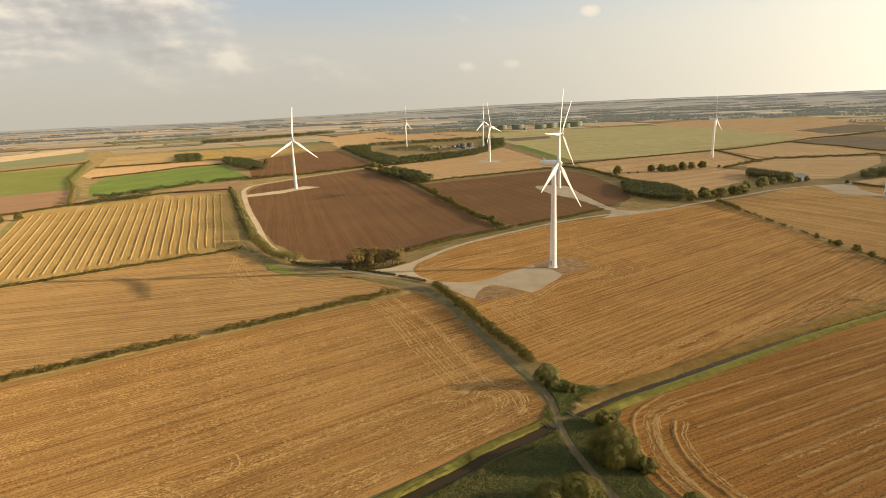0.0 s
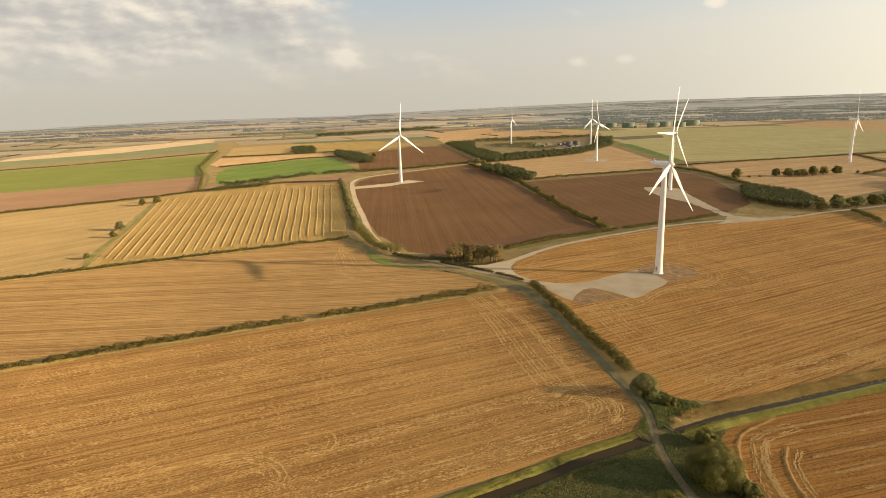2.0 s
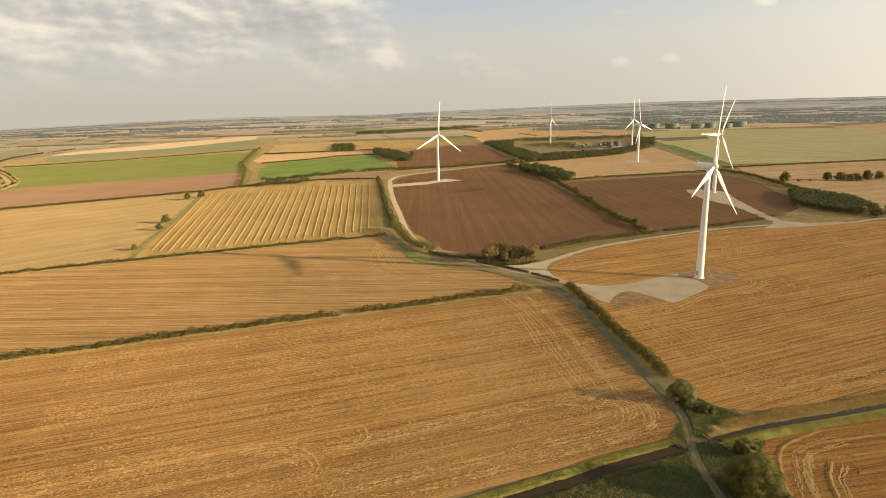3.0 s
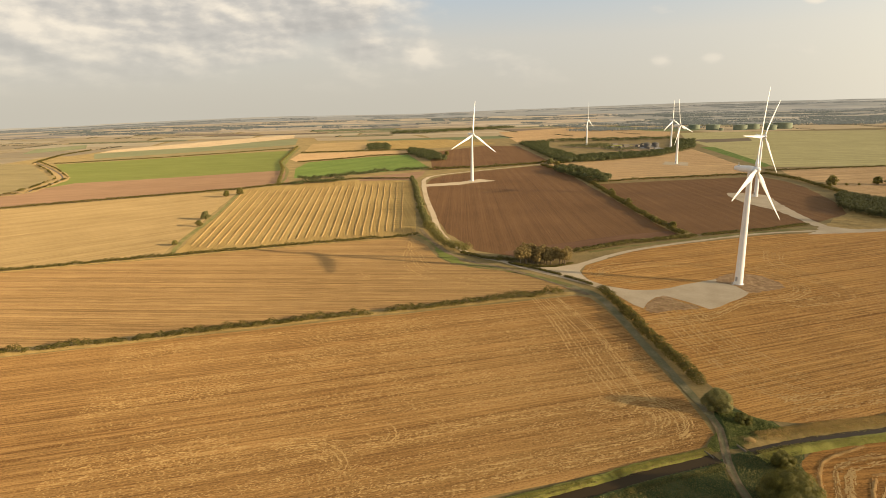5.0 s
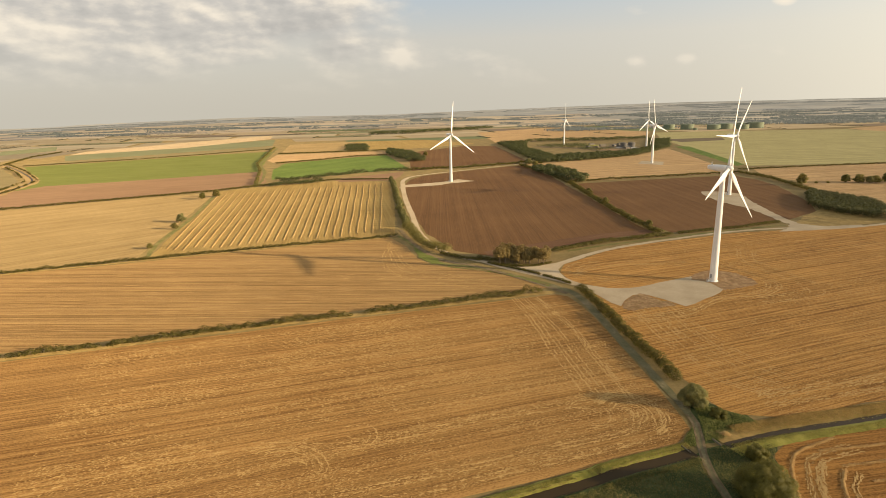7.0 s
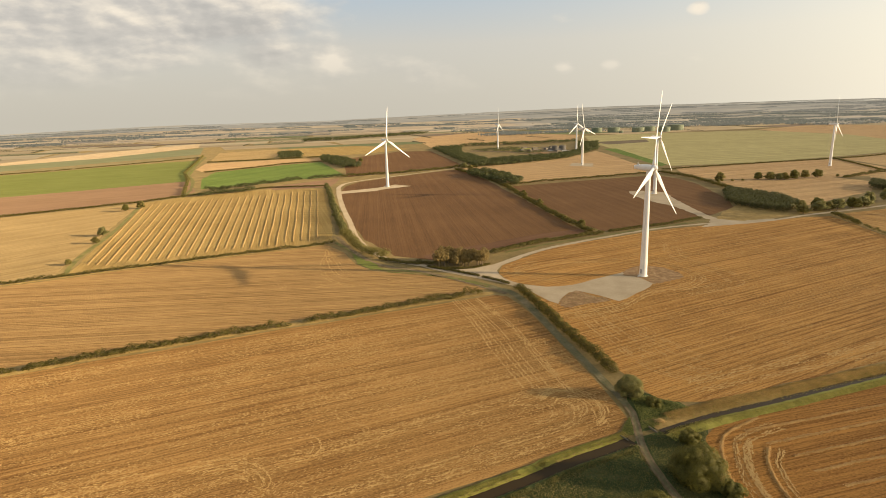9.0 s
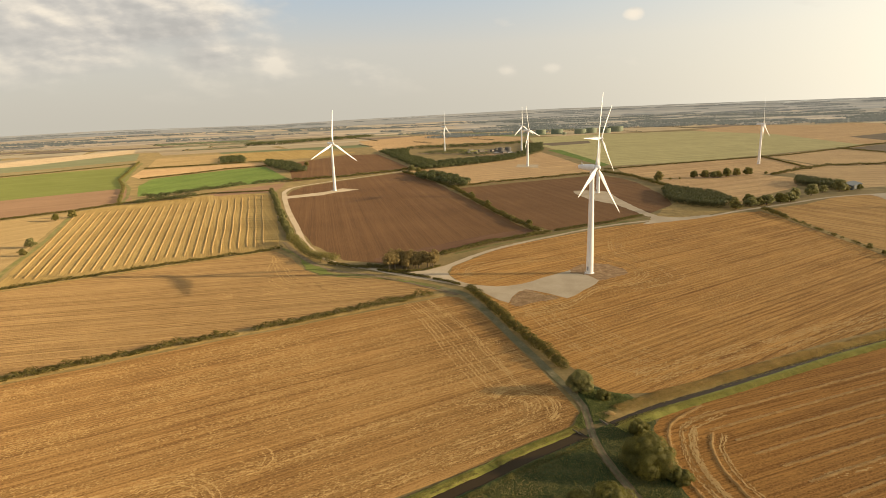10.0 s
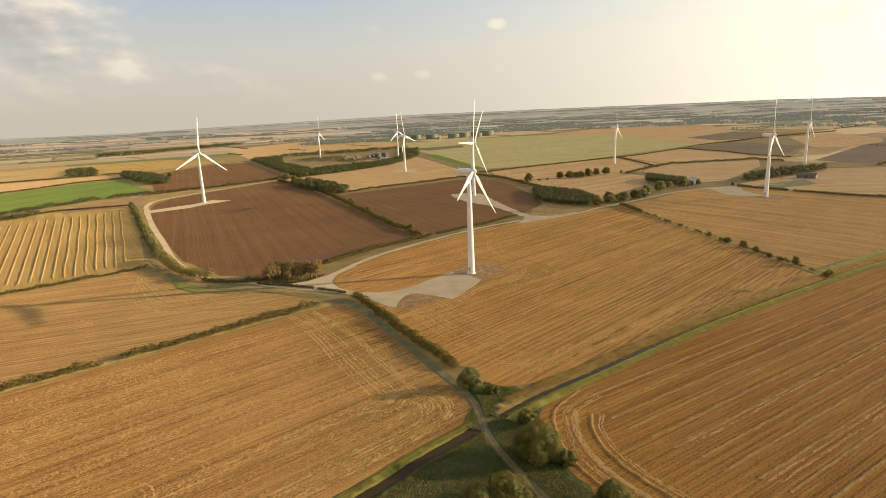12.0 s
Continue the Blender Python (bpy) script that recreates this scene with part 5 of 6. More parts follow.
tree("tree", 6.5, 5.6, 3, "low spreading green bush in rough grass", LEAF_TREE, 0.04, 40, 480, 0.29, (28, 111.5), group="lane bushes")
tree("tree", 5.5, 4.6, 7, "spreading green bush in rough grass", LEAF_TREE, 0.04, 30, 480, 0.29, (21, 110.5), group="lane bushes")
tree("tree", 6.0, 5.0, 4, "low green bush beside a stubble field", LEAF_TREE, 0.04, 34, 480, 0.29, (51, 104.5), group="lane bushes")
tree("tree", 2.6, 2.6, 8, "small green shrub at a field corner", LEAF_TREE, 0.04, 20, 200, 0.40, (37, 166), group="lane bushes")
oak = tree("tree", 9.0, 5.0, 11, "rounded olive green tree in a hedgerow", LEAF_OLIVE, 0.08, 24, 80, 0.85, (221, 518), group="hedgerow trees")
ash = tree("tree", 9.5, 4.6, 12, "tall green tree in a hedgerow", LEAF_TREE, 0.1, 24, 80, 0.85, (239, 533), group="hedgerow trees")
pale = tree("tree", 9.5, 5.0, 13, "pale green tree in a hedgerow", LEAF_WILLOW, 0.08, 24, 80, 0.85, (297, 568), group="hedgerow trees")
SPOTS = [(oak, 219, 510, 0.85), (pale, 237, 523, 0.9), (oak, 247, 528, 0.7), (pale, 254, 530, 0.9), (ash, 269, 537, 0.85), (pale, 282, 545, 0.95), (pale, 317, 577, 0.95), (pale, 339, 597, 0.7), (pale, 358, 603, 1.0), (oak, 366, 606, 0.6), (ash, 383, 612, 0.55),
         (oak, 213, 722, 0.95), (oak, 232, 736, 0.3), (oak, 245, 740, 0.25), (ash, 265, 749, 0.8), (oak, 278, 748, 0.85), (pale, 288, 746, 0.7), (oak, 294, 746, 0.85), (ash, 306, 750, 0.95), (oak, 322, 760, 0.8), (ash, 338, 765, 0.85), (oak, 364, 773, 0.3),
         (oak, 236, 358, 0.35), (oak, 236.5, 346, 0.22), (ash, 236.3, 338, 0.32), (oak, 238, 324, 0.4), (oak, 236, 309, 0.32), (ash, 236, 297, 0.25), (oak, 236, 288, 0.22), (oak, 237.8, 278, 0.38), (oak, 236, 253, 0.36),
         (oak, -419, 546, 1.0), (ash, -423, 528, 0.8), (pale, -351, 407, 0.85), (oak, -334, 379, 0.6), (oak, -303, 317, 0.5), (oak, -348, 1110, 1.0), (ash, 410, 588, 0.3), (pale, -120, 948, 0.9), (oak, -103, 897, 0.8),
         (oak, -66, 808, 0.8), (oak, 35, 452, 0.5), (oak, 23, 474, 0.4), (oak, -14, 625, 0.5), (oak, 3, 563, 0.5)]
rt = np.random.default_rng(4)
for ob, x, y, k in SPOTS:
    k *= 1.15 if 500 < y < 620 and x > 200 else 0.85 if x < -290 else 1.25
    copy_thing(ob, pose(x, y, 0, 0, 0, rt.uniform(0, 358)) @ Matrix.Diagonal((k * rt.uniform(0.95, 1.4), k * rt.uniform(0.95, 1.4), k * rt.uniform(0.8, 1.1), 1)))

# copse by the junction: a tight stand with stems showing on its sunny side
rc = np.random.default_rng(9)
stem = None
for i in range(27):
    x, y = -58 + 26 * (i % 8) / 7 + rc.uniform(-1.2, 1.2), 326 + 5.5 * (i // 8) + 0.25 * (i % 8) + rc.uniform(-2, 2)
    if stem is None:
        stem = tree("tree", 9.2, 4.8, 31, "slender rusty-leaved tree in a small copse", LEAF_RUST, 0.36, 18, 110, 0.5, (x, y), group="copse trees")
    else:
        k = rc.uniform(0.65, 1.0)
        copy_thing(stem, pose(x, y, 0, 0, 0, rc.uniform(0, 360)) @ Matrix.Diagonal((k, k, k, 1)))
hedge("hedge", [(-64, 325), (-56, 322.5), (-44, 322), (-36, 324), (-28, 333)], 2, 1.0, 0.5, 40, "low undergrowth at the foot of a copse")
hedge("hedge", [(-72, 333), (-66, 331), (-59, 331)], 3.5, 2.6, 0.5, 60, "dark shrubs beside a small copse")

# pale tall shrubs in the hedge beside the gravel track
for i in range(26):
    u = (i + 0.5) / 26
    x, y = np.interp(u, (0, 0.6, 1), (-262, -186, -148)), np.interp(u, (0, 0.6, 1), (690, 505, 417))
    k = rt.uniform(0.6, 0.95)
    copy_thing(pale, pose(x + rt.uniform(-1.5, 1.5), y, 0, 0, 0, rt.uniform(0, 360)) @ Matrix.Diagonal((k * 0.8, k * 0.8, k, 1)))

# ---- straw swaths ----
rs = np.random.default_rng(8)
for i in range(26):
    u = (i + 0.3) / 26
    a = np.array((-282, 300)) * (1 - u) + np.array((-155, 390)) * u
    b = np.array((-438, 577)) * (1 - u) + np.array((-274, 699)) * u
    b = b + (a - b) * (0.02 + 0.05 * rs.random())
    a = a + (b - a) * (0.02 + 0.04 * rs.random())
    line = straight_line([a, b], 2.2)
    if i > 18:
        line = line + sides(line) * (np.sin(np.linspace(0, 5 + i * 0.5, len(line))) * 0.3)[:, None]
    swath(line, 1.15, 0.42, "long ridge of loose golden straw", "straw swaths", rs)

swath(straight_line([(177.5, 244.5), (184.5, 241.0)], 0.8), 3.0, 0.9, "low heap of straw lying on stubble", "", rs, 0.0)


def offset_row(k):
    """A row that follows the rounded near corner of the field at k metres from its edge."""
    return [(90 + k, 40 + 0.8 * k), (66 + k, 84 + k * 0.35), (54 + k, 109 + k * 0.12), (49.5 + k, 124 + k * 0.05), (49.5 + k, 137), (53.5 + k * 0.93, 151 - k * 0.42), (66 + k * 0.75, 162 - k * 0.9), (85 + k * 0.5, 171 - k), (150 + k * 0.4, 205 - k)]


for k, n in ((0.0, 7), (10.6, 6)):
    swath(smooth_line(offset_row(k)[:n], 1.0), 1.1, 0.34, "curved row of loose straw at a field edge", "straw rows", rs, 0.0, DULL_STRAW, DULL_BITS)
way = np.array((math.cos(radians(24)), math.sin(radians(24))))
side = np.array((-way[1], way[0]))
for i in range(19):
    start = np.array((67.0, 157.0)) - side * (i * 6.8) + way * (0.9 * i - 7.0 + rs.uniform(-1.5, 2) - max(0, i - 12) * 0.4)
    end = start + way * (190 + 9 * i + rs.uniform(-20, 30))
    line = straight_line([start, end], 1.3)
    line = line + side * np.convolve(rs.normal(0, 0.25, len(line) + 4), np.ones(5) / 5, "valid")[:, None]
    swath(line, 0.95, 0.33, "straight row of loose straw on stubble", "straw rows", rs, 0.0, DULL_STRAW, DULL_BITS)

# ---- wheel marks on the stubble ----


PRESSED = {False: [], True: []}


def level(q):
    """The height of the field at a place."""
    return max([0.03 + 0.002 * i for i, f in enumerate(FIELDS) if inside(q, f[1])] or [0.03])


def chips(places, ways, longs, widths, base, rng, lean=1.0):
    """Bits of straw or clods lying on the ground, each a small tilted slab along its way."""
    n = len(places)
    across = np.column_stack([-ways[:, 1], ways[:, 0]])
    side_up = rng.uniform(0.01, 0.05, n) * lean * np.where(across[:, 0] > 0, -1, 1)
    end_up = rng.normal(0, 0.012, n) * lean
    out = np.empty((n, 4, 3))
    for j, (a, b) in enumerate(((-1, -1), (1, -1), (1, 1), (-1, 1))):
        wob = rng.uniform(0.6, 1.2, (n, 1))
        out[:, j, :2] = places + ways * (a * longs)[:, None] * wob + across * (b * widths)[:, None] * wob
        out[:, j, 2] = base + 0.008 + np.abs(side_up) + b * side_up + np.abs(end_up) + a * end_up
    return out.reshape(-1, 3), np.arange(n * 4).reshape(-1, 4)


def marks(pts, gauge=2.2, width=0.6, dark=False, broken=0.15):
    """A pair of wheel marks in the stubble: straw pushed up in pale broken rows, or dark turned soil."""
    line = smooth_line(pts, 0.5)
    n = sides(line)
    sway, far = rs.uniform(0, 99), rs.normal(0, 0.8)
    line = line + n * np.array([far + 0.35 * noise.noise((i * 0.015, sway, 1)) + 0.25 * noise.noise((i * 0.08, sway, 5)) for i in range(len(line))])[:, None]
    broken += rs.uniform(0.0, 0.35)
    ways = np.column_stack([n[:, 1], -n[:, 0]])
    for k in (-0.5, 0.5):
        full = np.array([noise.noise((i * 0.09, sway, k)) + 0.62 - broken for i in range(len(line))])
        keep = rs.random(len(line)) < np.clip(2.0 * full, 0.15, 0.95)
        q = line[keep] + n[keep] * (k * gauge + rs.normal(0, 0.32 * width, keep.sum()))[:, None]
        w = ways[keep] + n[keep] * rs.normal(0, 0.22, (keep.sum(), 1))
        PRESSED[dark].append(chips(q, w, rs.uniform(0.2, 0.75, len(q)), rs.uniform(0.08, 0.24, len(q)), level(pts[len(pts) // 2]), rs, 0.7))


def litter(poly, count, heading, seed):
    """Straw left on stubble, thicker in streaks along the passes."""
    rng = np.random.default_rng(seed)
    xs, ys = [p[0] for p in poly], [p[1] for p in poly]
    w = np.array((math.cos(radians(heading)), math.sin(radians(heading))))
    spots = []
    while len(spots) < count:
        q = np.array((rng.uniform(min(xs), max(xs)), rng.uniform(min(ys), max(ys))))
        u, v = q @ w, q @ np.array((-w[1], w[0]))
        if noise.noise((u * 0.012, v * 0.22, seed)) + 0.6 * noise.noise((q[0] * 0.05, q[1] * 0.05, seed + 3)) + rng.normal(0, 0.3) > 0.12 and inside(q, poly):
            spots.append(q)
    turn = radians(heading) + rng.normal(0, 0.5, count)
    return chips(np.array(spots), np.column_stack([np.cos(turn), np.sin(turn)]), rng.uniform(0.12, 0.45, count), rng.uniform(0.04, 0.12, count), level(spots[0]), rng, 0.75)


def arc(cx, cy, r, a0, a1, n=9, squash=1.0, turn=0.0):
    out = []
    for i in range(n):
        a = radians(a0 + (a1 - a0) * i / (n - 1))
        x, y = math.cos(a) * r, math.sin(a) * r * squash
        out.append((cx + x * math.cos(turn) - y * math.sin(turn), cy + x * math.sin(turn) + y * math.cos(turn)))
    return out


for i, k in enumerate((3, 5.2, 9, 10.6, 15, 20.5)):
    marks([(-25 - k * 0.8, 268 - k * 0.2), (-6 - k, 234 - k * 0.2), (7 - k, 200 - k * 0.2), (17 - k, 172 + k * 0.1)], 1.6, 0.5, i == 2, 0.0)
for i, r in enumerate((3, 4.5, 6, 8, 9.5, 11)):
    marks(arc(12, 163, r, -75, 140, 12, 1.25, radians(25)), 1.2, 0.4, False, 0.22)
for i, r in enumerate((3.5, 6)):
    marks(arc(0, 160, r, -110, 150, 12, 1.3, radians(25)), 1.2, 0.35, False, 0.32)
marks(arc(-52, 140, 5, -80, 110, 10, 0.9), 1.8, 0.5, False, 0.3)
marks(arc(-52, 140, 3.4, -80, 110, 10, 0.9), 1.0, 0.5, True, 0.3)
marks(arc(-66, 131, 6, -60, 120, 10, 0.9), 2.0, 0.5, False, 0.3)
for i, r in enumerate((8, 10, 12.5, 15)):
    marks(arc(-78, 112, r, -10, 150, 12, 0.8), 1.8, 0.6, i % 2 == 1)
marks([(-130, 92), (-95, 118), (-62, 128), (-30, 150), (0, 166)], 2.2, 0.5)
for i, k in enumerate((2.5, 5, 7.5, 10)):
    marks([(-70 - k * 0.3, 89 + k), (-16 - k * 0.4, 126 + k * 0.7), (0 - k * 0.4, 137 + k * 0.7), (14 - k * 0.5, 147 + k * 0.5), (21 - k, 156), (21 - k, 164)], 1.8, 0.6, i % 2 == 1)
for k in (0, 3.5, 7):
    marks([(86 + k, 391), (82 + k, 364), (86 + k, 347), (94 + k, 332), (100 + k, 316), (100 + k * 0.8, 303 - k * 0.3), (90, 297 - k), (75, 288 - k * 0.8)], 1.8, 0.6, k == 3.5, 0.0)
for k in (0, 2.5, 5):
    marks([(66, 345 + k), (78 + k * 0.7, 333 + k * 0.7), (84 + k, 321), (84 + k, 309 - k * 0.3), (75 + k * 0.4, 296 - k), (58, 286 - k), (40, 262 - k), (22, 251 - k), (10, 247 - k)], 1.8, 0.6, k == 2.5, 0.0)
for k in (0, 3, 6):
    marks([(-12, 309 + k * 0.5), (-5, 322 + k), (11, 336 + k), (28, 342 + k), (44, 343 + k), (60, 341 + k)], 1.8, 0.6, k == 3, 0.0)
for i, k in enumerate((3, 6, 9, 12, 16, 20)):
    marks([(13 + k, 257 + k), (24 + k, 222 + k), (37 + k, 192 + k * 1.1), (50 + k, 182 + k)], 1.8, 0.5, False, 0.1)
for i, k in enumerate((3, 6, 9.5)):
    marks([(52, 176 + k), (110, 206 + k), (166, 232 + k), (222, 259 + k)], 1.6, 1.1, False, 0.0)
for i, k in enumerate((3, 6, 9, 13)):
    marks([(239 - k, 488), (243 - k, 430), (240 - k, 370), (232 - k, 300), (226 - k, 264)], 2.2, 0.9, i % 2 == 1)
for i, k in enumerate((2.5, 4.5, 7, 9.5)):
    marks(arc(0, 321, 20 - k, 90, 310, 14, 1.15), 1.6, 0.6, i % 2 == 1)
for i, k in enumerate((3, 6, 9, 13, 18)):
    marks([(-147 + k * 0.3, 372 - k * 0.5), (-128 - k * 0.2, 342 - k), (-106 - k * 0.3, 308 - k), (-70, 294 - k), (-35, 281 - k * 0.6)], 2.0, 0.7, i % 2 == 1)
for i, k in enumerate((3.2, 4.6, 5.6, 7.0, 8.4, 13.0)):
    marks(offset_row(k)[:7 - (i > 2)], 0.9, 0.5, i == 1, 0.0)
for cx, cy in ((-141, 277), (-176, 262), (-120, 284), (-215, 300)):
    marks(arc(cx, cy, 5, -60, 110, 9, 0.9), 2.0, 0.6)

for k in range(4):
    a = np.array((84.0, 127.0)) - side * (k * 24.0)
    marks([a, a + way * 80, a + way * 170, a + way * 260], 2.0, 0.45, False, 0.0)
PRESSED[False].append(litter([(-120, 62), (-12, 124), (22, 148), (27, 160), (12, 205), (-20, 262), (-90, 222), (-190, 160)], 26000, 33, 41))
PRESSED[False].append(litter([(-10, 290), (35, 182), (56, 172), (130, 210), (225, 255), (228, 420), (120, 440), (20, 375)], 20000, 36, 42))
for dark, mat, label in ((False, PRESS_BITS, "loose straw scattered along wheel marks on stubble"), (True, RUT_BITS, "dark stubble turned up in wheel marks")):
    v, f = join(PRESSED[dark])
    tagged(fast_mesh("wheel_marks", v, f, mat), label, "wheel marks", kind="stuff")

# ---- rough growth on banks and verges ----


def scrub(name, poly, count, size, height, mat, label, seed):
    """Uncounted tufts over a patch of rough ground."""
    rng = np.random.default_rng(seed)
    xs, ys = [p[0] for p in poly], [p[1] for p in poly]
    pts = []
    while len(pts) < count:
        q = (rng.uniform(min(xs), max(xs)), rng.uniform(min(ys), max(ys)))
        if inside(q, poly):
            k = 0.5 + 0.5 * noise.noise((q[0] * 0.12, q[1] * 0.12, seed))
            pts.append((q[0], q[1], height * (0.1 + k * rng.random())))
    c = np.array(pts)
    up = np.tile((0.6, -0.25, 0.55), (count, 1))
    v, f = leaf_quads(c, up, size, rng, 1.4)
    v[:, 2] = np.maximum(v[:, 2], 0.1) + 0.1
    return tagged(fast_mesh(name, v, f, mat), label, "grass", kind="stuff")


def bank_growth(name, pts, width, per_metre, size, height, mat, label, seed):
    rng = np.random.default_rng(seed)
    line = smooth_line(pts, 1.0)
    n = sides(line)
    i = rng.integers(0, len(line), int(len(line) * per_metre))
    off = rng.uniform(-0.5, 0.5, len(i))
    k = np.array([0.55 + 0.45 * noise.noise((p[0] * 0.15, p[1] * 0.15, seed)) for p in line])[i]
    along = np.column_stack([n[i][:, 1], -n[i][:, 0]]) * rng.uniform(-0.6, 0.6, (len(i), 1))
    c = np.column_stack([line[i] + along + n[i] * (off * width)[:, None], 0.15 + 0.55 * (1 - 2 * np.abs(off)) + height * k * rng.random(len(i)) * (1 - np.abs(off) * 1.2)])
    v, f = leaf_quads(c, np.tile((0.6, -0.35, 0.45), (len(i), 1)), size, rng, 1.1)
    v[:, 2] = np.maximum(v[:, 2], 0.15)
    return tagged(fast_mesh(name, v, f, mat), label, "grass", kind="stuff")


WEST_CORNER = [(28.6, 144.0), (20.6, 138.0), (13.0, 132.6), (-1.6, 121.0), (-38, 94.4), (-36, 72), (45, 72), (41, 92), (33.8, 118), (31.0, 130), (29.4, 138)]
EAST_CORNER = [(31.4, 147.4), (36, 150.2), (44.9, 156.4), (49.3, 154.2), (45.0, 134.7), (47.0, 116.8), (60, 89), (70, 68), (48, 68), (43.4, 92), (35.6, 121), (33.6, 129.5), (32.0, 138)]
scrub("rough_grass", WEST_CORNER, 42000, 0.27, 0.55, LEAF_GRASS, "rank green grass and weeds beside a ditch", 1)
scrub("dry_grass", [(13.2, 131.5), (-0.5, 120.2), (-37, 93.6), (-36, 70), (10, 70), (14, 105)], 9000, 0.26, 0.6, LEAF_DRY, "dry seeding grass beside a ditch", 2)
scrub("rough_grass", EAST_CORNER, 18000, 0.27, 0.7, LEAF_GRASS, "rank green grass beside a lane", 3)
scrub("rough_grass", [(30.6, 173.1), (38, 171.0), (44.2, 168.4), (48.0, 164.2), (35.5, 153.4), (31.4, 151.5), (31.6, 160)], 6000, 0.28, 1.0, LEAF_NETTLE, "green nettles beside a field corner", 5)
swath(straight_line([(35.6, 155.8), (38.8, 156.8)], 0.5), 2.4, 1.0, "heap of dry cut straw beside a ditch", "", rs, 0.0, STRAW, STRAW_BITS)
scrub("rough_grass", [(28.9, 158), (27.6, 155.8), (25.6, 150), (26.6, 147.6), (28.7, 148.6), (28.9, 156)], 1100, 0.26, 0.6, LEAF_NETTLE, "green growth between field and lane", 9)
scrub("weeds", [(13, 269), (18, 281), (30, 275), (37, 268), (28, 261), (13, 257)], 500, 0.35, 0.3, LEAF_DRY, "dry weeds on a bare earth heap", 7)
scrub("weeds", [(50, 314), (56, 327), (70, 330), (79, 315), (72, 306), (62, 301)], 350, 0.35, 0.2, LEAF_DRY, "dry weeds round a turbine base", 8)
bank_growth("reed_bank", [(40, 159), (53.9, 167), (76.4, 178.6), (106.4, 194.1), (143.9, 212.6), (213.9, 244.6), (296, 278.6), (400, 311)], 5.6, 230, 0.22, 1.5, LEAF_REED, "tall dry reeds and grass on a ditch bank", 11)
bank_growth("reed_bank", [(40, 158), (53, 165), (75.7, 176.5), (105.5, 192), (143, 210.5), (213, 242.7)], 5.0, 22, 0.28, 1.0, LEAF_LIME, "green reeds on a ditch bank", 12)
bank_growth("green_bank", [(39, 150.2), (53, 158.4), (76, 170.2), (106, 186.2), (143, 205.5), (213, 237.5), (295, 271.5), (460, 322)], 4.0, 80, 0.24, 0.22, LEAF_LIME, "short green grass on a ditch bank", 13)
bank_growth("green_bank", [(26, 148.2), (20, 144), (11.8, 138.4), (4, 132.6), (-3.4, 126.4), (-48.6, 94.0), (-120, 46)], 3.2, 130, 0.2, 0.16, LEAF_LIME, "short green grass on a wide ditch bank", 14)
bank_growth("dry_bank", [(26, 146.8), (12.8, 137.2), (-3.6, 124.6), (-47.5, 92.6), (-120, 43)], 1.2, 14, 0.24, 0.25, LEAF_DRY, "dry grass on a wide ditch bank", 16)
bank_growth("green_bank", [(28.6, 141.6), (22.6, 137.4), (14.6, 132), (7, 126.2), (-0.4, 120), (-42, 88)], 2.6, 60, 0.26, 0.4, LEAF_GRASS, "rank grass on a wide ditch bank", 15)
sheet("earth_patch", [(12, 266), (16.5, 278), (21.5, 283), (28, 275.5), (36, 269), (25, 263), (14, 257)], 0.175, EARTH, "bare earth heap at a pad edge", "earth", 0.45, True)
sheet("earth_patch", [(47, 314), (53, 327), (61, 333), (72, 331), (80, 315), (72, 305), (61, 298.5), (58, 307)], 0.165, EARTH, "bare trodden earth round a turbine base", "earth", 0.5, True)

# ---- works site, tanks and buildings ----


def storage_tank(x, y, radius, height):
    root = tagged(new("storage_tank"), "large round green storage tank greyed with painted haze", "tank", "storage tanks")
    root.location = (x, y, 0)
    part("shell", lathe(bmesh.new(), [(radius, -0.1), (radius, height * 0.33), (radius + 0.15, height * 0.335), (radius, height * 0.34), (radius, height * 0.66), (radius + 0.15, height * 0.665), (radius, height * 0.67), (radius, height), (radius + 0.25, height), (radius + 0.25, height + 0.3)], 40, False), TANK_GREEN, root, smooth=False)
    part("roof", lathe(bmesh.new(), [(radius + 0.1, height + 0.1), (radius * 0.5, height + radius * 0.07), (0.4, height + radius * 0.1)], 40), TANK_ROOF, root, "shallow green cone roof greyed with painted haze")
    bm = bmesh.new()
    limb(bm, (radius + 0.5, 0, 0), (radius + 0.5, 0, height + 1.5), 0.25, 0.25, 6)
    part("ladder", bm, STEEL, root)


for x, y, r, h in ((226, 2371, 20, 16), (283, 2310, 23, 18), (300, 2230, 7, 8), (366, 2272, 22, 17), (414, 2331, 24, 18), (458, 2262, 20, 17), (523, 2374, 27, 20), (478, 2390, 20, 18)):
    storage_tank(x, y, r, h)


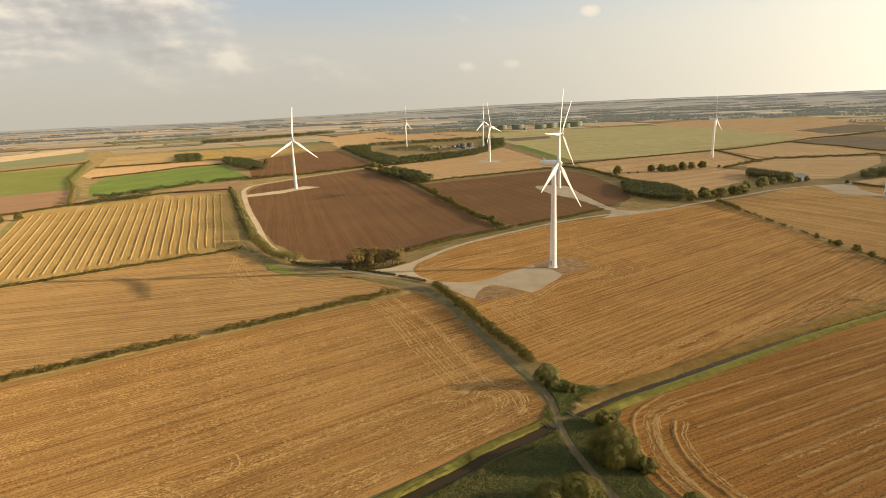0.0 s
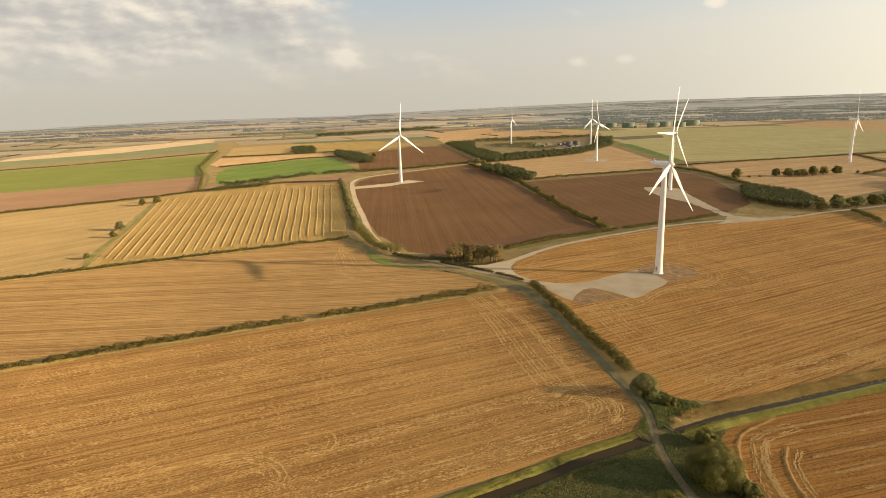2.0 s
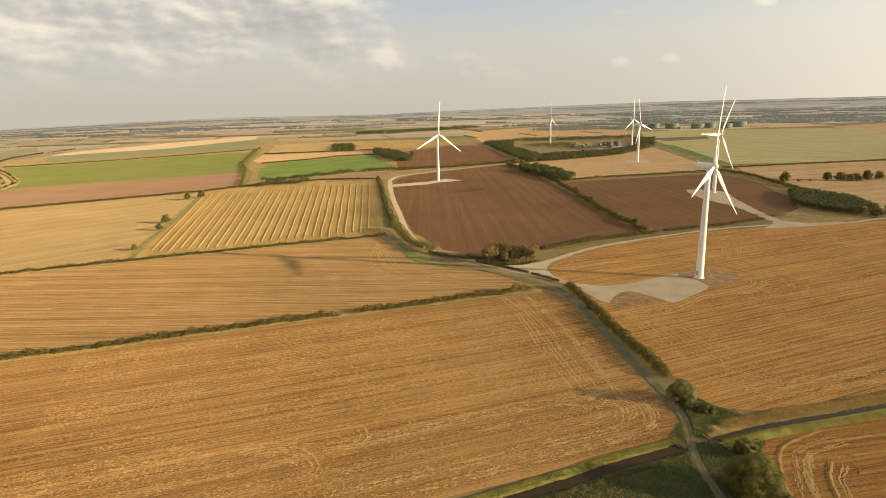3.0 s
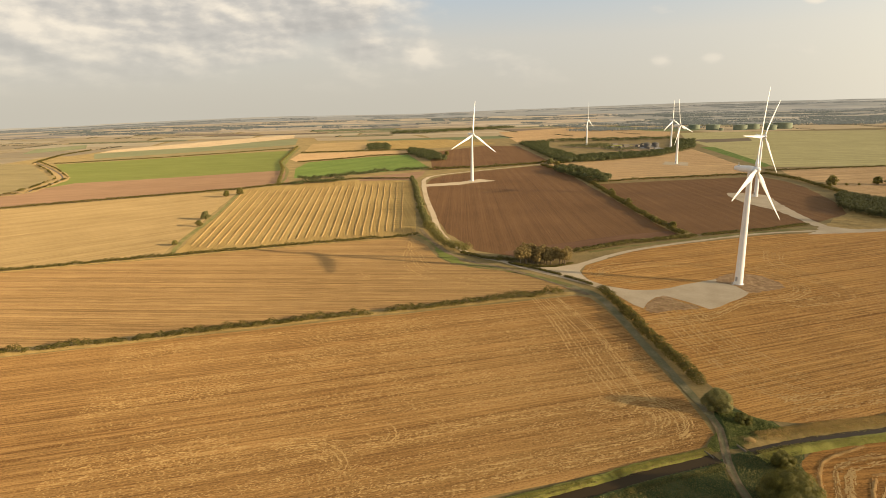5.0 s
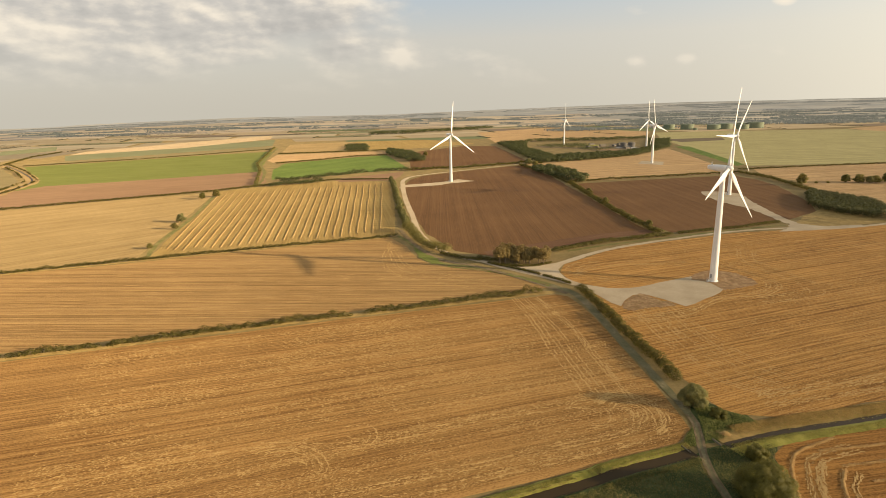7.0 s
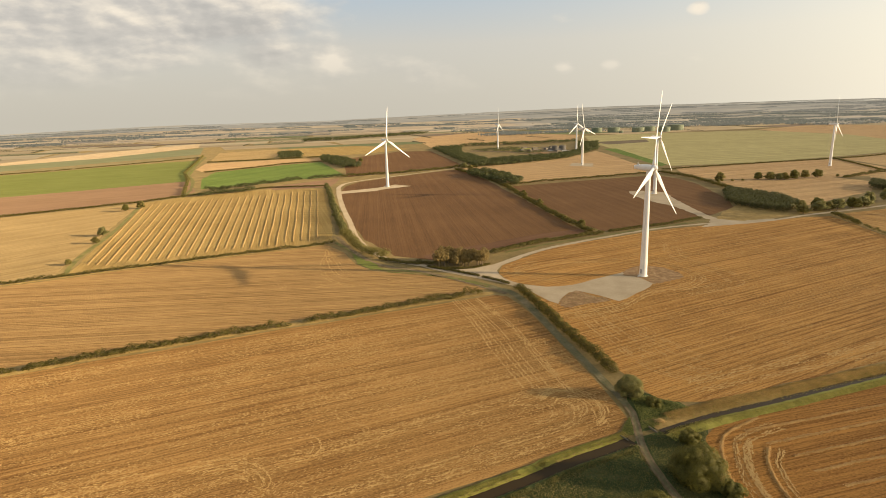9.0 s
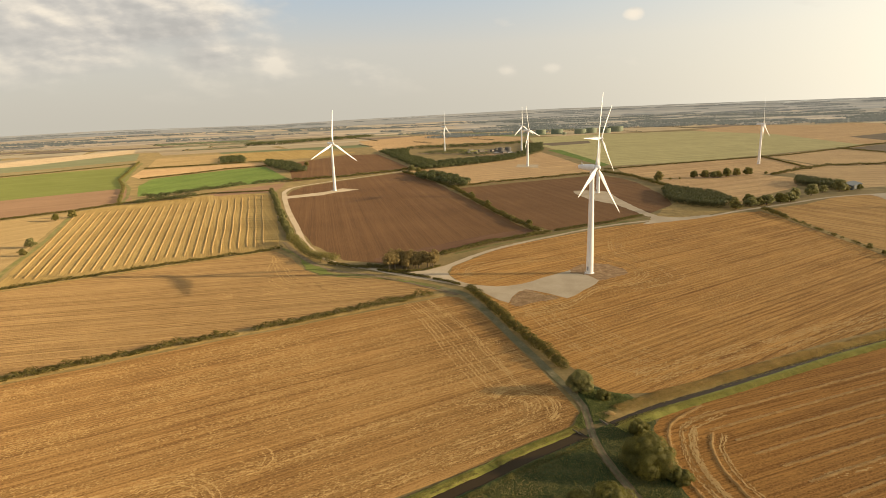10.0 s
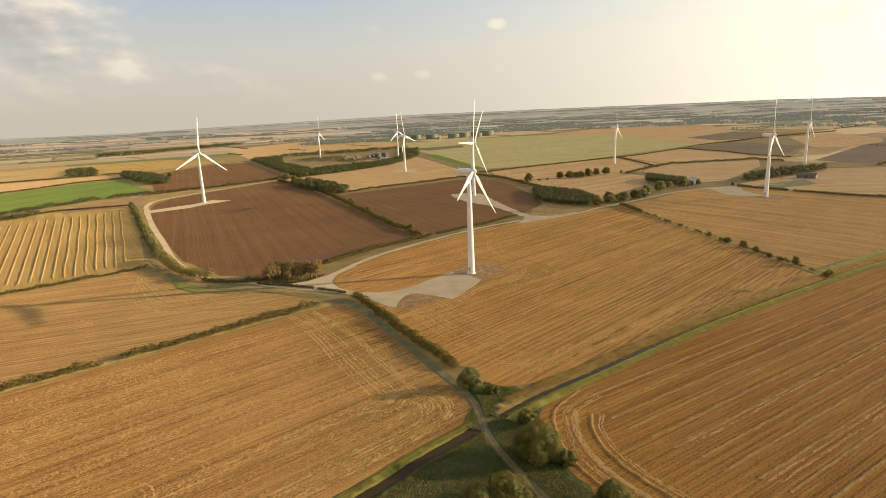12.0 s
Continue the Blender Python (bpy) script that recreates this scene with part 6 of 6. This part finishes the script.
def building(name, x, y, turn, length, width, eaves, ridge, wall, roof, label, category, door=True):
    """A gabled building with walls, two roof slopes, a door and windows."""
    root = tagged(new(name), label, category)
    root.matrix_basis = pose(x, y, 0, 0, 0, turn)
    l, w = length / 2, width / 2
    bm = bmesh.new()
    vs = [bm.verts.new(p) for p in ((-l, -w, -0.1), (l, -w, -0.1), (l, w, -0.1), (-l, w, -0.1), (-l, -w, eaves), (l, -w, eaves), (l, w, eaves), (-l, w, eaves), (-l, 0, ridge), (l, 0, ridge))]
    for f in ((0, 1, 5, 4), (2, 3, 7, 6), (1, 2, 6, 9, 5), (3, 0, 4, 8, 7)):
        bm.faces.new([vs[i] for i in f])
    part("wall", bm, wall, root)
    for s in (-1, 1):
        bm = bmesh.new()
        p = [(-l - 0.4, s * (w + 0.4), eaves - 0.25), (l + 0.4, s * (w + 0.4), eaves - 0.25), (l + 0.4, 0, ridge + 0.05), (-l - 0.4, 0, ridge + 0.05)]
        lo = [bm.verts.new(q) for q in p]
        hi = [bm.verts.new((a, b, c + 0.2)) for a, b, c in p]
        bm.faces.new(lo), bm.faces.new(hi)
        for i in range(4):
            bm.faces.new((lo[i], lo[(i + 1) % 4], hi[(i + 1) % 4], hi[i]))
        bmesh.ops.recalc_face_normals(bm, faces=bm.faces)
        part("roof", bm, roof, root)
    if door:
        part("door", box(bmesh.new(), -1.6, -w - 0.08, 0, 1.6, -w + 0.02, eaves * 0.8), DARK_METAL, root)
        for u in (-0.6, 0.6):
            part("window", box(bmesh.new(), u * l - 0.7, -w - 0.06, eaves * 0.4, u * l + 0.7, -w + 0.02, eaves * 0.75), DARK_METAL, root)
    return root


building("barn", 521, 611, -52, 20, 11, 4.0, 6.4, DULL_WALL, DULL_ROOF, "dull brown field barn with a grey roof", "barn")
sheet("yard", [(495, 617), (531, 590), (545, 600), (508, 634)], 0.2, GRAVEL, "pale gravel yard round a barn", "yard", 0.2)
building("shed", 380, 626, 40, 26, 16, 4.5, 6.5, DARK_METAL, DARK_METAL, "long dark clad farm shed beside conifers", "shed")
building("shed", -1309, 3265, 30, 70, 25, 7, 10, WALL_PALE, WHITE, "far long white roofed shed", "shed")
sheet("works_yard", [(-166, 1369), (-65, 1303), (5, 1216), (74, 1274), (43, 1493), (-127, 1450)], 0.2, WORN_LANE, "bare worked ground of a treatment site", "yard", 3)
woodland("scrub_wood", [(-160, 1372), (-65, 1306), (-10, 1230), (20, 1300), (-20, 1330), (-60, 1480), (-120, 1445)], 15, 4.5, 1.1, 45, "scattered low scrub over a works site", LEAF_WOOD, 14)
for pts, mat, label in (([(-120, 1385), (-60, 1345), (-40, 1372), (-95, 1412)], DRY_BANK, "dry tan grass on a works site"), ([(-30, 1290), (10, 1240), (35, 1262), (5, 1318)], EARTH, "bare pale earth on a works site"),
                        ([(-80, 1425), (-10, 1390), (10, 1430), (-60, 1458)], LIME_BANK, "green grass on a works site"), ([(20, 1330), (68, 1300), (62, 1380), (25, 1400)], CONCRETE, "grey concrete apron on a works site")):
    sheet("works_patch", pts, 0.24, mat, label, "yard", 2.0)
rb = np.random.default_rng(3)
for i in range(16):
    x, y = -60 + 130 * rb.random() ** 0.7, 1290 + 170 * rb.random()
    if inside((x, y), [(-166, 1369), (-65, 1303), (5, 1216), (74, 1274), (43, 1493), (-127, 1450)]):
        building("works_building", x, y, rb.uniform(1.8, 86.7), rb.uniform(8, 18), rb.uniform(6, 10), rb.uniform(2.5, 4), rb.uniform(4, 5.5), DULL_WALL, rb.choice([DULL_ROOF, OLD_CONCRETE]), "small grey building on a works site", "building", False)
for x, y in ((38, 1345), (55, 1362)):
    root = tagged(new("silo"), "dark round steel silo on a works site", "silo", "site silos")
    root.location = (x, y, 0)
    part("shell", lathe(bmesh.new(), [(7.5, -0.1), (7.5, 4.0), (7.6, 4.05), (7.5, 4.1), (7.5, 9.5), (7.7, 9.6)], 28, False), DULL_ROOF, root)
    part("roof", lathe(bmesh.new(), [(7.7, 9.6), (3.0, 11.3), (0.5, 11.9)], 28), OLD_CONCRETE, root, "shallow grey cone roof")
